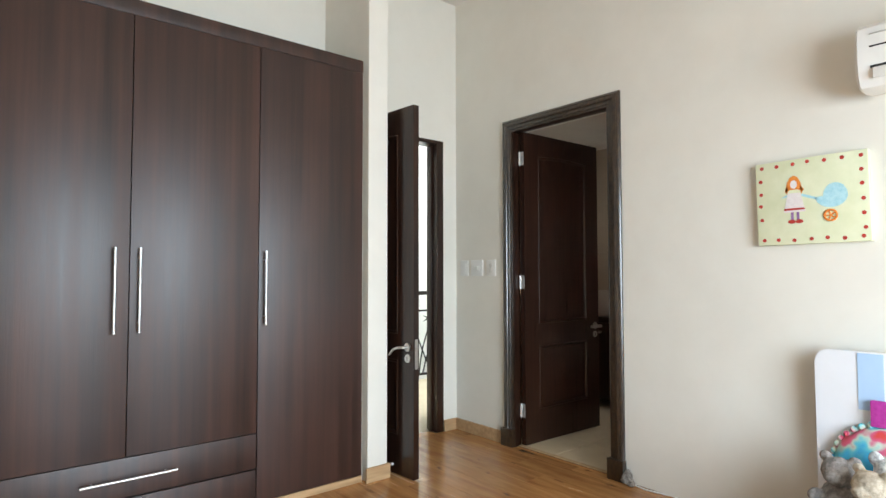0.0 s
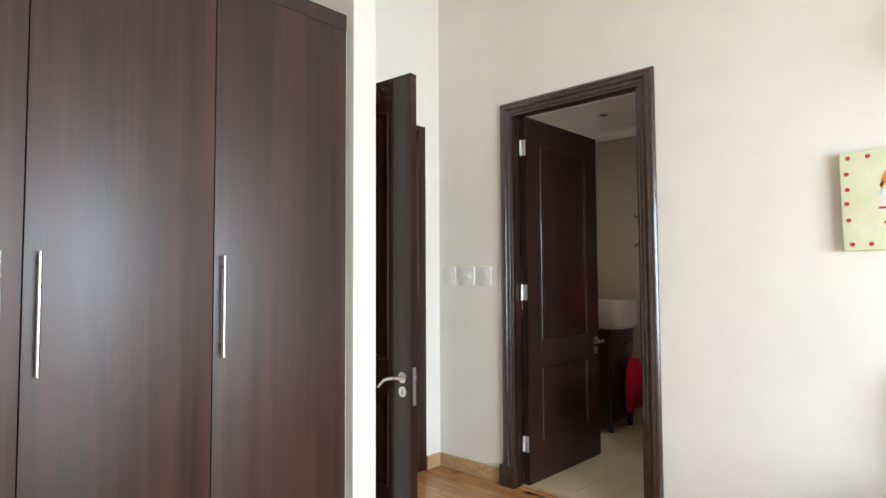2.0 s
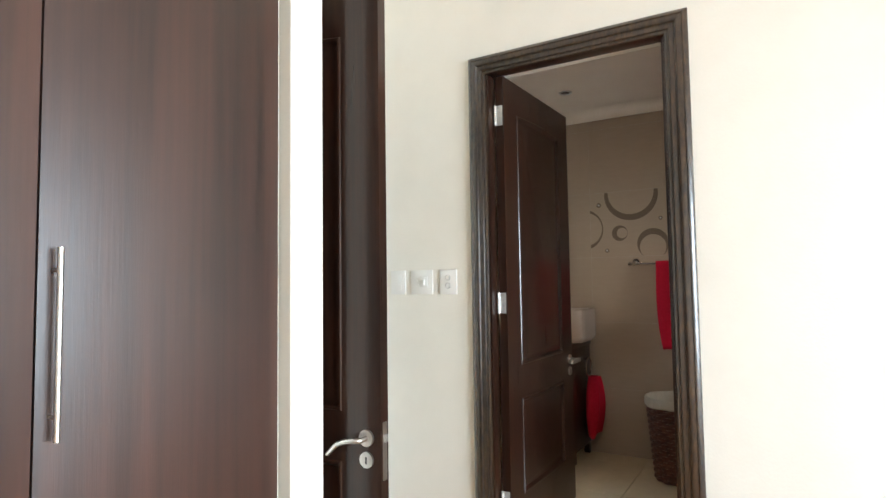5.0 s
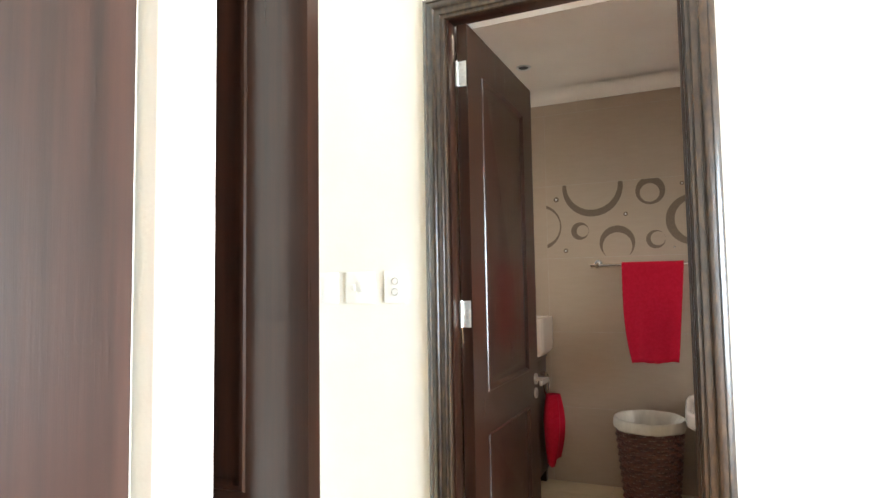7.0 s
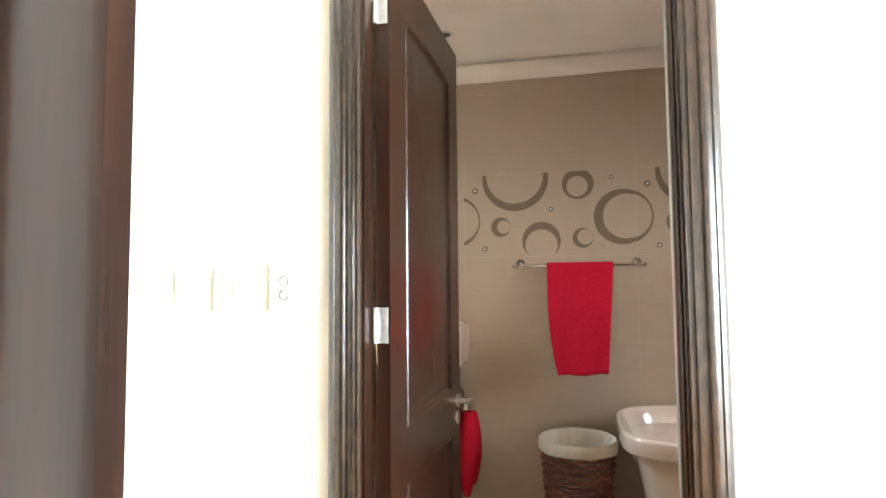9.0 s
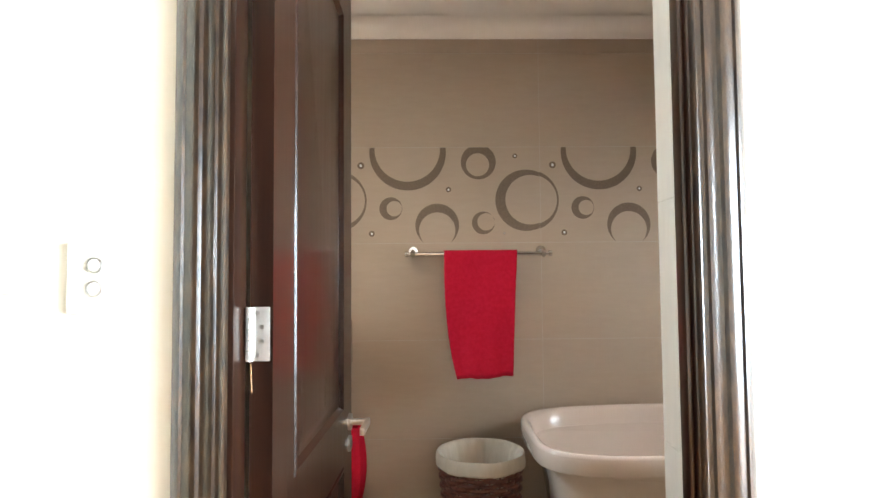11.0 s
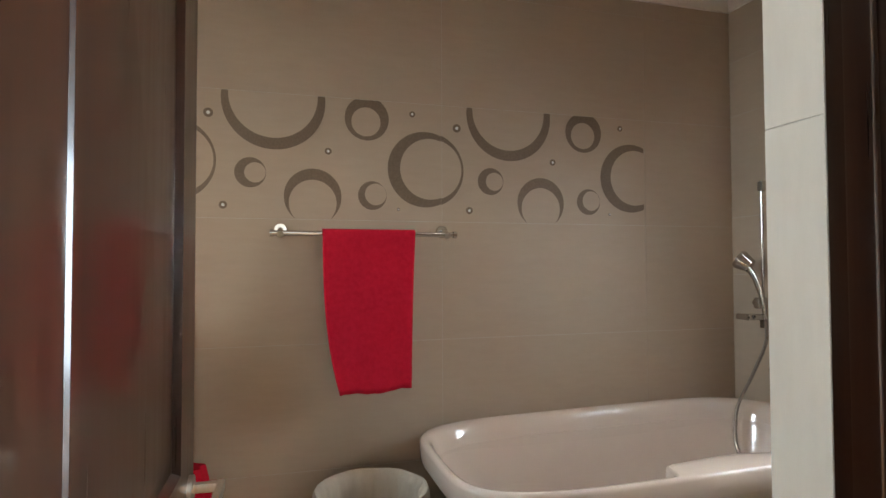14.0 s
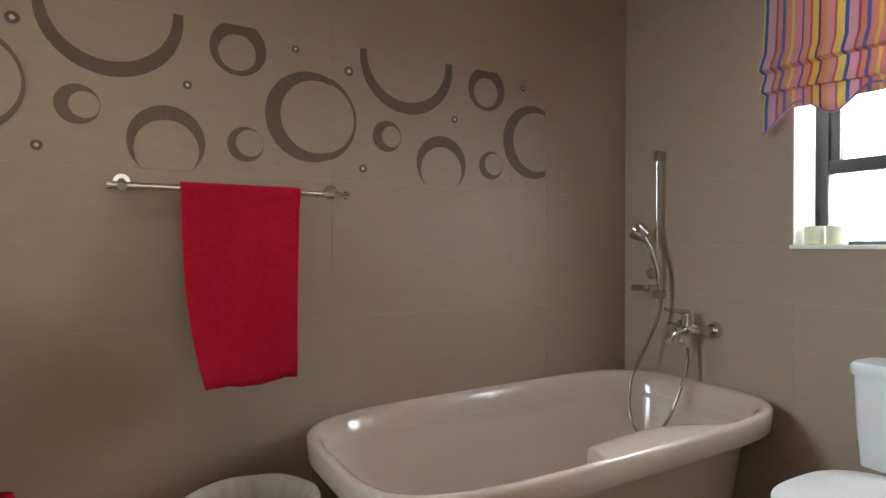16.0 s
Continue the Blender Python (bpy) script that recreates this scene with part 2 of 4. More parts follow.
H0, H1, HH = 1.825, 2.732, 2.30    # bedroom door hole
BED_TOP, BATH_TOP = 3.45, 2.58

structure("floor_bedroom", boxed(-2.4, BX + 0.1, -2.1, NY + 0.08, -0.2, -0.012), GAP, "screed under the honey-coloured laminate planks", "floor")
structure("floor_bathroom", boxed(BX + 0.1, EX + 0.2, SY - 0.2, BN + 0.12, -0.2, -0.008), GROUT, "pale grouted bed under beige floor tiles", "floor")
structure("floor_landing", boxed(-0.5, 8.0, NY + 0.08, 5.35, -0.25, 0.0), FTILE, "beige tiled landing floor", "floor")

bm = bmesh.new()
box(bm, BX, BXI, -2.1, D0, 0, BED_TOP)
box(bm, BX, BXI, D1, NY, 0, BED_TOP)
box(bm, BX, BXI, D0, D1, DH, BED_TOP)
structure("wall_east", bm, PAINT, "smooth cream-painted wall with the bathroom doorway", "wall")
bm = bmesh.new()
box(bm, -2.4, H0, NY, NY + 0.15, 0, BED_TOP)
box(bm, H1, BXI, NY, NY + 0.15, 0, BED_TOP)
box(bm, H0, H1, NY, NY + 0.15, HH, BED_TOP)
structure("wall_north", bm, PAINT, "cream-painted wall with the bedroom doorway", "wall")
structure("wall_stub", boxed(1.675, 1.815, 2.93, NY, 0, BED_TOP, bevel=0.004), PAINT, "narrow cream-painted wall end beside the wardrobe", "wall")
structure("wall_west", boxed(-2.55, -2.4, -2.1, NY + 0.15, 0, BED_TOP), PAINT, "plain cream-painted bedroom wall", "wall")
bm = bmesh.new()
W0, W1, WZ0, WZ1 = -0.2, 2.1, 0.12, 2.32
box(bm, -2.4, W0, -2.1, -1.95, 0, BED_TOP)
box(bm, W1, BX, -2.1, -1.95, 0, BED_TOP)
box(bm, W0, W1, -2.1, -1.95, 0, WZ0)
box(bm, W0, W1, -2.1, -1.95, WZ1, BED_TOP)
structure("wall_south", bm, PAINT, "cream-painted wall with the wide bedroom window", "wall")
structure("ceiling_bedroom", boxed(-2.55, BXI, -2.1, NY + 0.15, BED_TOP, BED_TOP + 0.15), CEIL, "high white bedroom ceiling", "ceiling")
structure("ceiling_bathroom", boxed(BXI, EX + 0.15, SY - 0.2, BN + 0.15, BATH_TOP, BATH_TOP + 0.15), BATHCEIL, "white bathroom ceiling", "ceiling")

wall_back = structure("wall_bath_back", boxed(EX, EX + 0.15, SY - 0.2, BN + 0.15, 0, BATH_TOP), GROUT, "bathroom back wall of large taupe tiles with brown ring motifs", "wall")
bm = bmesh.new()
BW0, BW1, BZ0, BZ1 = 3.25, 3.965, 1.222, 2.25
box(bm, BXI, BW0, SY - 0.2, SY, 0, BATH_TOP)
box(bm, BW1, EX, SY - 0.2, SY, 0, BATH_TOP)
box(bm, BW0, BW1, SY - 0.2, SY, 0, BZ0)
box(bm, BW0, BW1, SY - 0.2, SY, BZ1, BATH_TOP)
wall_window = structure("wall_bath_window", bm, GROUT, "taupe-tiled bathroom wall with a small window", "wall")
# the end wall's opening is added only to hold the fill lamp
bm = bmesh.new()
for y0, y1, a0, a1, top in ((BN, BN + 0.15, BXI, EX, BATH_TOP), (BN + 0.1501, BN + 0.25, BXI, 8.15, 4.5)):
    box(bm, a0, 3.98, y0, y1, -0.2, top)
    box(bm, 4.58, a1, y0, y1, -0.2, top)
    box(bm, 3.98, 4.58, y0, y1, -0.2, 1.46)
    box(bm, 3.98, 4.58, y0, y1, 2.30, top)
structure("wall_bath_north", bm, PAINT, "bathroom end wall with an added opening for the fill lamp", "wall")

# landing beyond the bedroom door
structure("wall_landing_far", boxed(-0.5, 8.0, 7.2, 7.35, -3, 4.5), PAINT, "cream wall across the stairwell", "wall")
structure("wall_landing_east", boxed(8.0, 8.15, BN + 0.15, 7.35, -3, 4.5), PAINT, "cream wall at the end of the landing", "wall")
structure("wall_landing_west", boxed(-0.65, -0.5, NY + 0.15, 7.35, -3, 4.5), PAINT, "cream wall of the landing", "wall")
structure("ceiling_landing", boxed(-0.65, 8.15, NY + 0.15, 7.35, 4.5, 4.6), CEIL, "white ceiling over the stairwell", "ceiling")
structure("floor_stairwell", boxed(-0.65, 8.15, 5.35, 7.35, -3.1, -3.0), FTILE, "beige floor at the foot of the stairwell", "floor")
structure("ground", boxed(-300, 300, -300, 300, -3.4, -3.2), material("dry_lawn", (0.06, 0.09, 0.03), (0.10, 0.12, 0.05), 0.9, grain=(2, 2, 2)), "lawn outside the house", "ground")


def run_of_boxes(name, spans, mat, label, category="skirting", bevel=0.004):
    bm = bmesh.new()
    for s in spans:
        box(bm, *s, bevel=bevel)
    return structure(name, bm, mat, label, category)


# skirting
run_of_boxes("baseboard", [
    (BX - 0.016, BX, 2.957, NY, 0, 0.088), (H1 + 0.001, BX - 0.017, NY - 0.016, NY, 0, 0.088),
    (1.660, 1.831, 2.914, 2.929, 0, 0.088), (1.816, 1.830, 2.9295, NY, 0, 0.088)], OAK, "light oak skirting board along the cream walls")
# cornice in the bathroom
bm = bmesh.new()
for (x0, y0), (x1, y1) in (((EX - 0.002, SY + 0.002), (EX - 0.002, BN)), ((BXI, SY + 0.002), (EX - 0.002, SY + 0.002))):
    run = Vector((x1 - x0, y1 - y0, 0))
    inward = Vector((-1, 0, 0)) if abs(run.x) < 0.01 else Vector((0, 1, 0))
    prof = [Vector((0, 0, 2.498)), inward * 0.012 + Vector((0, 0, 2.498))]
    prof += [inward * (0.012 + 0.098 * (1 - math.cos(a * math.pi / 12))) + Vector((0, 0, 2.503 + 0.069 * math.sin(a * math.pi / 12))) for a in range(1, 7)]
    prof += [Vector((0, 0, 2.579))]
    ends = [[bm.verts.new(Vector((x, y, 0)) + p) for p in prof] for x, y in ((x0, y0), (x1, y1))]
    for k in range(len(prof) - 1):
        bm.faces.new((ends[0][k], ends[0][k + 1], ends[1][k + 1], ends[1][k]))
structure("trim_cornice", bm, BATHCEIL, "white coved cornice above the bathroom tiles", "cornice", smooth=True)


# ---- door frames ----
PROFILE = [(0.0, 0.0), (0.0, 0.011), (0.005, 0.017), (0.013, 0.022), (0.018, 0.024), (0.022, 0.021), (0.030, 0.024), (0.038, 0.027), (0.046, 0.025),
           (0.050, 0.018), (0.054, 0.017), (0.064, 0.020), (0.072, 0.020), (0.075, 0.014), (0.080, 0.013), (0.086, 0.015), (0.090, 0.013), (0.092, 0.0)]


def architrave(parent, y0, y1, top, x, base):
    """Moulded trim round three sides of an opening, standing proud of the plane at x towards -x."""
    for name, side in (("architrave_side", 0), ("architrave_side", 1), ("architrave_head", 2)):
        bm = bmesh.new()
        rings = []
        for end in (0, 1):
            ring = []
            for d, h in PROFILE:
                if side == 0:
                    ring.append((x - h, y0 + d, base if end == 0 else top - d))
                elif side == 1:
                    ring.append((x - h, y1 - d, base if end == 0 else top - d))
                else:
                    ring.append((x - h, (y0 + d) if end == 0 else (y1 - d), top - d))
            rings.append(ring)
        loft(bm, rings, True, True)
        part(name, bm, TRIMWOOD, parent)


frame_b = thing("door_frame", Matrix(), "dark varnished timber frame of the bathroom door", "door frame")
frame_b["kind"] = "structure"
architrave(frame_b, 1.953, 2.948, 2.366, BX - 0.001, 0.10)
for y0, y1 in ((1.946, 2.058), (2.845, 2.956)):
    part("plinth_block", boxed(BX - 0.042, BX - 0.001, y0, y1, 0.0, 0.125, bevel=0.004), TRIMWOOD, frame_b, "square dark plinth block")
JX = 2.932
part("jamb", boxed(BX - 0.004, JX, 2.032, 2.049, 0.001, 2.275, bevel=0.002), DARKWOOD, frame_b)
part("jamb", boxed(BX - 0.004, JX - 0.002, 2.847, 2.861, 0.001, 2.275, bevel=0.002), DARKWOOD, frame_b)
part("head_jamb", boxed(BX - 0.004, JX, 2.032, 2.861, 2.276, 2.291, bevel=0.002), DARKWOOD, frame_b)
part("door_stop", boxed(BX + 0.006, BX + 0.036, 2.0495, 2.060, 0.001, 2.274, bevel=0.003), DARKWOOD, frame_b)
part("threshold", boxed(JX - 0.035, JX + 0.004, 2.050, 2.846, 0.0005, 0.005, bevel=0.002), OAK, frame_b, "thin wooden threshold strip")

frame_a = thing("door_frame", Matrix(), "dark timber frame of the bedroom door", "door frame")
frame_a["kind"] = "structure"
part("jamb", boxed(H0 + 0.001, H0 + 0.05, NY - 0.004, NY + 0.13, 0.001, 2.299, bevel=0.003), DARKWOOD, frame_a)
part("jamb", boxed(H1 - 0.066, H1 - 0.001, NY - 0.004, NY + 0.13, 0.001, 2.299, bevel=0.003), DARKWOOD, frame_a)
part("door_stop", boxed(H1 - 0.082, H1 - 0.0665, NY + 0.05, NY + 0.09, 0.001, 2.263, bevel=0.003), DARKWOOD, frame_a)
part("head_jamb", boxed(H0 + 0.051, H1 - 0.067, NY - 0.004, NY + 0.13, 2.270, 2.299, bevel=0.003), DARKWOOD, frame_a)


# ---- door leaves ----
def arched(u0, u1, v0, v1, rise, n=16):
    """Outline of a panel with a gently arched head."""
    pts = [(u0, v0), (u1, v0)]
    for k in range(n + 1):
        f = k / n
        pts.append((u1 + (u0 - u1) * f, v1 - rise + rise * math.sin(math.pi * f)))
    return pts


def inset(pts, d):
    """The same outline drawn in by d."""
    u0, u1 = min(p[0] for p in pts), max(p[0] for p in pts)
    v0, v1 = min(p[1] for p in pts), max(p[1] for p in pts)
    su, sv = (u1 - u0 - 2 * d) / (u1 - u0), (v1 - v0 - 2 * d) / (v1 - v0)
    return [((u0 + u1) / 2 + (u - (u0 + u1) / 2) * su, (v0 + v1) / 2 + (v - (v0 + v1) / 2) * sv) for u, v in pts]


def leaf_body(width, height, thick, panels):
    """A panelled leaf: u from the hinge along +x, faces at y = 0 and y = thick, with recessed moulded panels on both."""
    bm = bmesh.new()
    for face, sgn in ((0.0, 1), (thick, -1)):
        outer = [bm.verts.new((u, face, v)) for u, v in ((0, 0), (width, 0), (width, height), (0, height))]
        edges = [bm.edges.new((outer[k], outer[(k + 1) % 4])) for k in range(4)]
        for pts in panels:
            steps = [(0, 0), (0.004, -0.004), (0.012, -0.004), (0.022, 0.010), (0.028, 0.011), (0.062, 0.005)]
            rings = [[bm.verts.new((u, face + sgn * depth, v)) for u, v in inset(pts, d)] for d, depth in steps]
            n = len(pts)
            for A, B in zip(rings, rings[1:]):
                for k in range(n):
                    bm.faces.new((A[k], A[(k + 1) % n], B[(k + 1) % n], B[k]))
            bm.faces.new(rings[-1])
            edges += [bm.edges.get((rings[0][k], rings[0][(k + 1) % n])) for k in range(n)]
        bmesh.ops.triangle_fill(bm, edges=edges, use_beauty=True)
    bmesh.ops.remove_doubles(bm, verts=bm.verts, dist=0.00001)
    corners = [(0, 0), (width, 0), (width, height), (0, height)]
    bm.verts.ensure_lookup_table()

    def find(u, f, v):
        return min(bm.verts, key=lambda w: (w.co - Vector((u, f, v))).length)
    for k in range(4):
        (u, v), (s, w) = corners[k], corners[(k + 1) % 4]
        bm.faces.new((find(u, 0, v), find(s, 0, w), find(s, thick, w), find(u, thick, v)))
    return bm


def lever(parent, u, face, sgn, v, towards, square=False):
    """Lever handle on a rose with a key escutcheon below; sgn: the way out of the face; towards: +1 or -1 along x."""
    h = part("handle", rodded((u, face, v), (u, face + sgn * 0.009, v), 0.026, 28), STEEL, parent, "brushed steel lever handle on a round rose")
    bm = bmesh.new()
    if square:
        box(bm, u - 0.009, u + 0.009, min(face + sgn * 0.009, face + sgn * 0.066), max(face + sgn * 0.009, face + sgn * 0.066), v - 0.009, v + 0.009, bevel=0.002)
        xs = sorted((u - towards * 0.009, u + towards * 0.125))
        ys = sorted((face + sgn * 0.054, face + sgn * 0.068))
        box(bm, xs[0], xs[1], ys[0], ys[1], v - 0.011, v + 0.011, bevel=0.002)
    else:
        pts = [(u, face + sgn * 0.008, v), (u, face + sgn * 0.03, v)]
        for a in range(1, 7):
            f = a * math.pi / 12
            pts.append((u + towards * 0.02 * (1 - math.cos(f)), face + sgn * (0.03 + 0.02 * math.sin(f)), v))
        pts += [(u + towards * 0.05, face + sgn * 0.051, v - 0.005), (u + towards * 0.080, face + sgn * 0.052, v - 0.016), (u + towards * 0.118, face + sgn * 0.052, v - 0.052)]
        tube(bm, pts, [0.0085] * 8 + [0.0085, 0.0082, 0.0065], 14)
    part("lever", bm, STEEL, h)
    e = part("escutcheon", rodded((u, face, v - 0.068), (u, face + sgn * 0.007, v - 0.068), 0.025, 28), STEEL, parent, "round steel key escutcheon")
    part("keyhole", boxed(u - 0.003, u + 0.003, min(face, face + sgn * 0.0078), max(face, face + sgn * 0.0078), v - 0.08, v - 0.058), BLACKMETAL, e)


def door_leaf(m, width, height, label, stile, hand_square):
    ob = thing("door", m, label, "door")
    panels = [arched(stile, width - stile, 0.24, 0.70, 0.0), arched(stile, width - stile, 0.86, height - 0.15, 0.014)]
    part("leaf", leaf_body(width, height, 0.042, panels), DARKWOOD, ob)
    v = 0.81 if hand_square else 0.785
    lever(ob, width - 0.052, 0.0, -1, v, -1, hand_square)
    lever(ob, width - 0.052, 0.042, 1, v, -1, hand_square)
    plate = part("lock_plate", boxed(width, width + 0.002, 0.010, 0.032, v - 0.13, v + 0.05), STEEL, ob, "steel lock face plate")
    part("latch", boxed(width + 0.002, width + 0.011, 0.015, 0.027, v - 0.012, v + 0.012, bevel=0.003), STEEL, plate)
    return ob


def hinge(parent, x, y, z):
    """Butt hinge: knuckle at (x, y), plate on the leaf's edge facing -x."""
    bm = bmesh.new()
    box(bm, x - 0.0015, x + 0.001, y - 0.036, y - 0.004, z - 0.049, z + 0.049, bevel=0.0006)
    h = part("hinge", bm, HINGE, parent, "satin steel butt hinge")
    for i in range(5):
        z0 = z - 0.049 + i * 0.0196
        part("knuckle", rodded((x - 0.006, y, z0 + 0.0005), (x - 0.006, y, z0 + 0.0191), 0.0066, 18), HINGE, h)
    for dy, dz in ((-0.014, 0.038), (-0.022, 0.013), (-0.022, -0.013), (-0.014, -0.038)):
        part("screw", rodded((x - 0.0012, y + dy, z + dz), (x - 0.0028, y + dy, z + dz), 0.0042, 14), STEEL, h)
    return h


leaf_b = door_leaf(pose(2.923, 2.796, 0.010, 0, 0, -1.35), 0.860, 2.266, "dark varnished panelled bathroom door standing open inwards", 0.148, True)
for hz in (2.084, 1.179, 0.253):
    butt = hinge(leaf_b, -0.001, 0.041, hz - 0.010)
    if 1.0 < hz < 2.0:
        part("wire", rodded((-0.009, 0.037, hz - 0.063), (-0.0085, 0.035, hz - 0.115), 0.0011, 8), OAK, butt, "thin brass wire hanging from the pin")
leaf_a = door_leaf(pose(1.838, 3.484, 0.010, 0, 0, -85.9), 0.726, 2.268, "dark varnished panelled bedroom door standing wide open", 0.15, False)


# ---- bedroom: wardrobe ----
WY, WR = 2.957, 1.652
wardrobe = thing("wardrobe", pose(0, 0, 0), "tall built-in wardrobe in dark brown wood laminate", "wardrobe")
part("carcass", boxed(-0.77, WR, WY + 0.023, NY - 0.002, 0.001, 2.548), GAP, wardrobe)
part("fascia", boxed(-0.77, WR, WY - 0.001, WY + 0.0225, 2.472, 2.547, bevel=0.0015), WARDROBE, wardrobe)
part("kickboard", boxed(-0.77, WR, WY + 0.001, WY + 0.0225, 0.001, 0.040, bevel=0.002), OAK, wardrobe, "pale wooden kickboard")
part("end_panel", boxed(WR + 0.0002, WR + 0.0022, WY + 0.003, NY - 0.002, 0.001, 2.547), PAINT, wardrobe)


def bar_handle(parent, a, b, out):
    """Round steel bar on two posts; out: from the door's face to the bar."""
    a, b, out = Vector(a), Vector(b), Vector(out)
    h = part("handle", rodded(a + out, b + out, 0.0065, 18), STEEL, parent, "slim steel bar handle")
    for f in (0.12, 0.88):
        p = a.lerp(b, f)
        part("post", rodded(p, p + out, 0.004, 12), STEEL, h)


G = 0.0022
for x0, x1, z0, hx in ((-0.765, -0.205, 0.404, -0.255), (-0.205, 0.391, 0.404, 0.326), (0.391, 1.006, 0.404, 0.430), (1.006, WR, 0.042, 1.036)):
    d = part("door", boxed(x0 + G, x1 - G, WY, WY + 0.022, z0 + G, 2.470, bevel=0.0012), WARDROBE, wardrobe)
    bar_handle(d, (hx, WY, 0.972), (hx, WY, 1.367), (0, -0.032, 0))
for x0, x1 in ((-0.765, -0.205), (-0.205, 1.006)):
    for z0, z1 in ((0.222, 0.404), (0.042, 0.222)):
        d = part("drawer", boxed(x0 + G, x1 - G, WY, WY + 0.022, z0 + G, z1 - G * (1 if z1 > 0.3 else 3), bevel=0.0012), WARDROBE, wardrobe)
        mid = (x0 + x1) / 2 + (0.008 if x1 > 1 else 0)
        bar_handle(d, (mid - 0.2, WY, z1 - 0.092), (mid + 0.2, WY, z1 - 0.092), (0, -0.032, 0))

# sprung stop between the stub wall and the open door
stop = thing("door_stop", pose(1.8312, 2.955, 0.062), "small steel door stop on the oak skirting", "door stop")
part("base", rodded((0, 0, 0), (0.006, 0, 0), 0.013, 20), STEEL, stop)
part("stem", rodded((0.006, 0, 0), (0.034, 0, 0), 0.0055, 14), STEEL, stop)
part("tip", rodded((0.034, 0, 0), (0.044, 0, 0), 0.009, 16), WHITEBOARD, stop, "white rubber tip")

# switches by the bathroom door
for y0, y1, kind_of, lab in ((3.338, 3.428, 0, "blank white switch plate on the cream wall"), (3.172, 3.302, 1, "white dimmer switch plate on the cream wall"), (3.034, 3.130, 2, "white double push-button switch plate on the wall")):
    sw = thing("light_switch", pose(BX, (y0 + y1) / 2, 1.283), lab, "light switch", "switches by the bathroom door")
    w = (y1 - y0) / 2
    part("plate", boxed(-0.009, -0.0005, -w, w, -0.061, 0.061, bevel=0.003), PLASTIC, sw)
    if kind_of == 0:
        part("rocker", boxed(-0.012, -0.0092, -0.022, 0.022, -0.04, 0.04, bevel=0.002), PLASTIC, sw)
    elif kind_of == 1:
        r = part("rocker", boxed(-0.013, -0.0092, -0.036, 0.010, -0.027, 0.027, bevel=0.003), PLASTIC, sw)
        part("slider", boxed(-0.019, -0.0132, -0.022, -0.006, -0.015, 0.015, bevel=0.002), PLASTIC, r)
        part("rocker", boxed(-0.012, -0.0092, 0.020, 0.034, -0.013, 0.013, bevel=0.002), PLASTIC, sw)
    else:
        for dz in (0.022, -0.018):
            bm = bmesh.new()
            tube(bm, [(-0.0105, 0.013 * math.cos(a * math.pi / 12), dz + 0.013 * math.sin(a * math.pi / 12)) for a in range(24)], 0.0016, 8, True)
            part("button_ring", bm, STEEL, sw)
            part("button", rodded((-0.0092, 0, dz), (-0.0118, 0, dz), 0.0105, 20), PLASTIC, sw)

# painting
canvas = thing("painting", pose(BX, 0.933, 1.584, -0.9) @ Matrix.Diagonal((1.0, 1.035, 1.03, 1.0)), "square-edged pale green canvas painting with red dots", "painting")
CANVAS = material("pale_green_painted_canvas", (0.70, 0.73, 0.48), (0.78, 0.80, 0.57), 0.8, grain=(9, 9, 9), bump=0.0006, bump_scale=(600, 600, 600))
part("canvas", boxed(-0.036, -0.001, -0.225, 0.225, -0.197, 0.197, bevel=0.004), CANVAS, canvas)
DOT = material("brick_red_paint", (0.42, 0.03, 0.02), (0.55, 0.05, 0.035), 0.6, grain=(80, 80, 80))


def daub(bm, pts, x=-0.0372, th=0.0009):
    """A flat dab of paint: outline in (y, z) lifted off the canvas."""
    a = [bm.verts.new((x, y, z)) for y, z in pts]
    b = [bm.verts.new((x + th, y, z)) for y, z in pts]
    bm.faces.new(a)
    for k in range(len(pts)):
        bm.faces.new((a[k], a[(k + 1) % len(pts)], b[(k + 1) % len(pts)], b[k]))


def oval(cy, cz, ry, rz, n=16, a0=0.0, a1=2 * math.pi):
    return [(cy + ry * math.cos(a0 + (a1 - a0) * k / n), cz + rz * math.sin(a0 + (a1 - a0) * k / n)) for k in range(n + (0 if a1 - a0 > 6.28 else 1))]


rng = random.Random(4)
spots = [(0.198 - 0.066 * k, 0.176) for k in range(7)] + [(0.198 - 0.066 * k, -0.176) for k in range(7)] + [(0.203, 0.112 - 0.062 * k) for k in range(4)] + [(-0.203, 0.112 - 0.062 * k) for k in range(5)]
for cy, cz in spots:
    bm = bmesh.new()
    daub(bm, oval(cy + rng.uniform(-0.004, 0.004), cz + rng.uniform(-0.004, 0.004), 0.0085, 0.0085))
    part("painted_dot", bm, DOT, canvas)
ORANGE = material("orange_paint", (0.72, 0.20, 0.03), (0.85, 0.30, 0.05), 0.6, grain=(60, 60, 60))
PALEP = material("white_pink_paint", (0.75, 0.68, 0.66), (0.82, 0.78, 0.75), 0.6, grain=(60, 60, 60))
SKYB = material("sky_blue_paint", (0.35, 0.66, 0.74), (0.52, 0.78, 0.84), 0.6, grain=(50, 50, 50))
MAUVE = material("mauve_paint", (0.25, 0.12, 0.30), (0.32, 0.18, 0.38), 0.6, grain=(60, 60, 60))
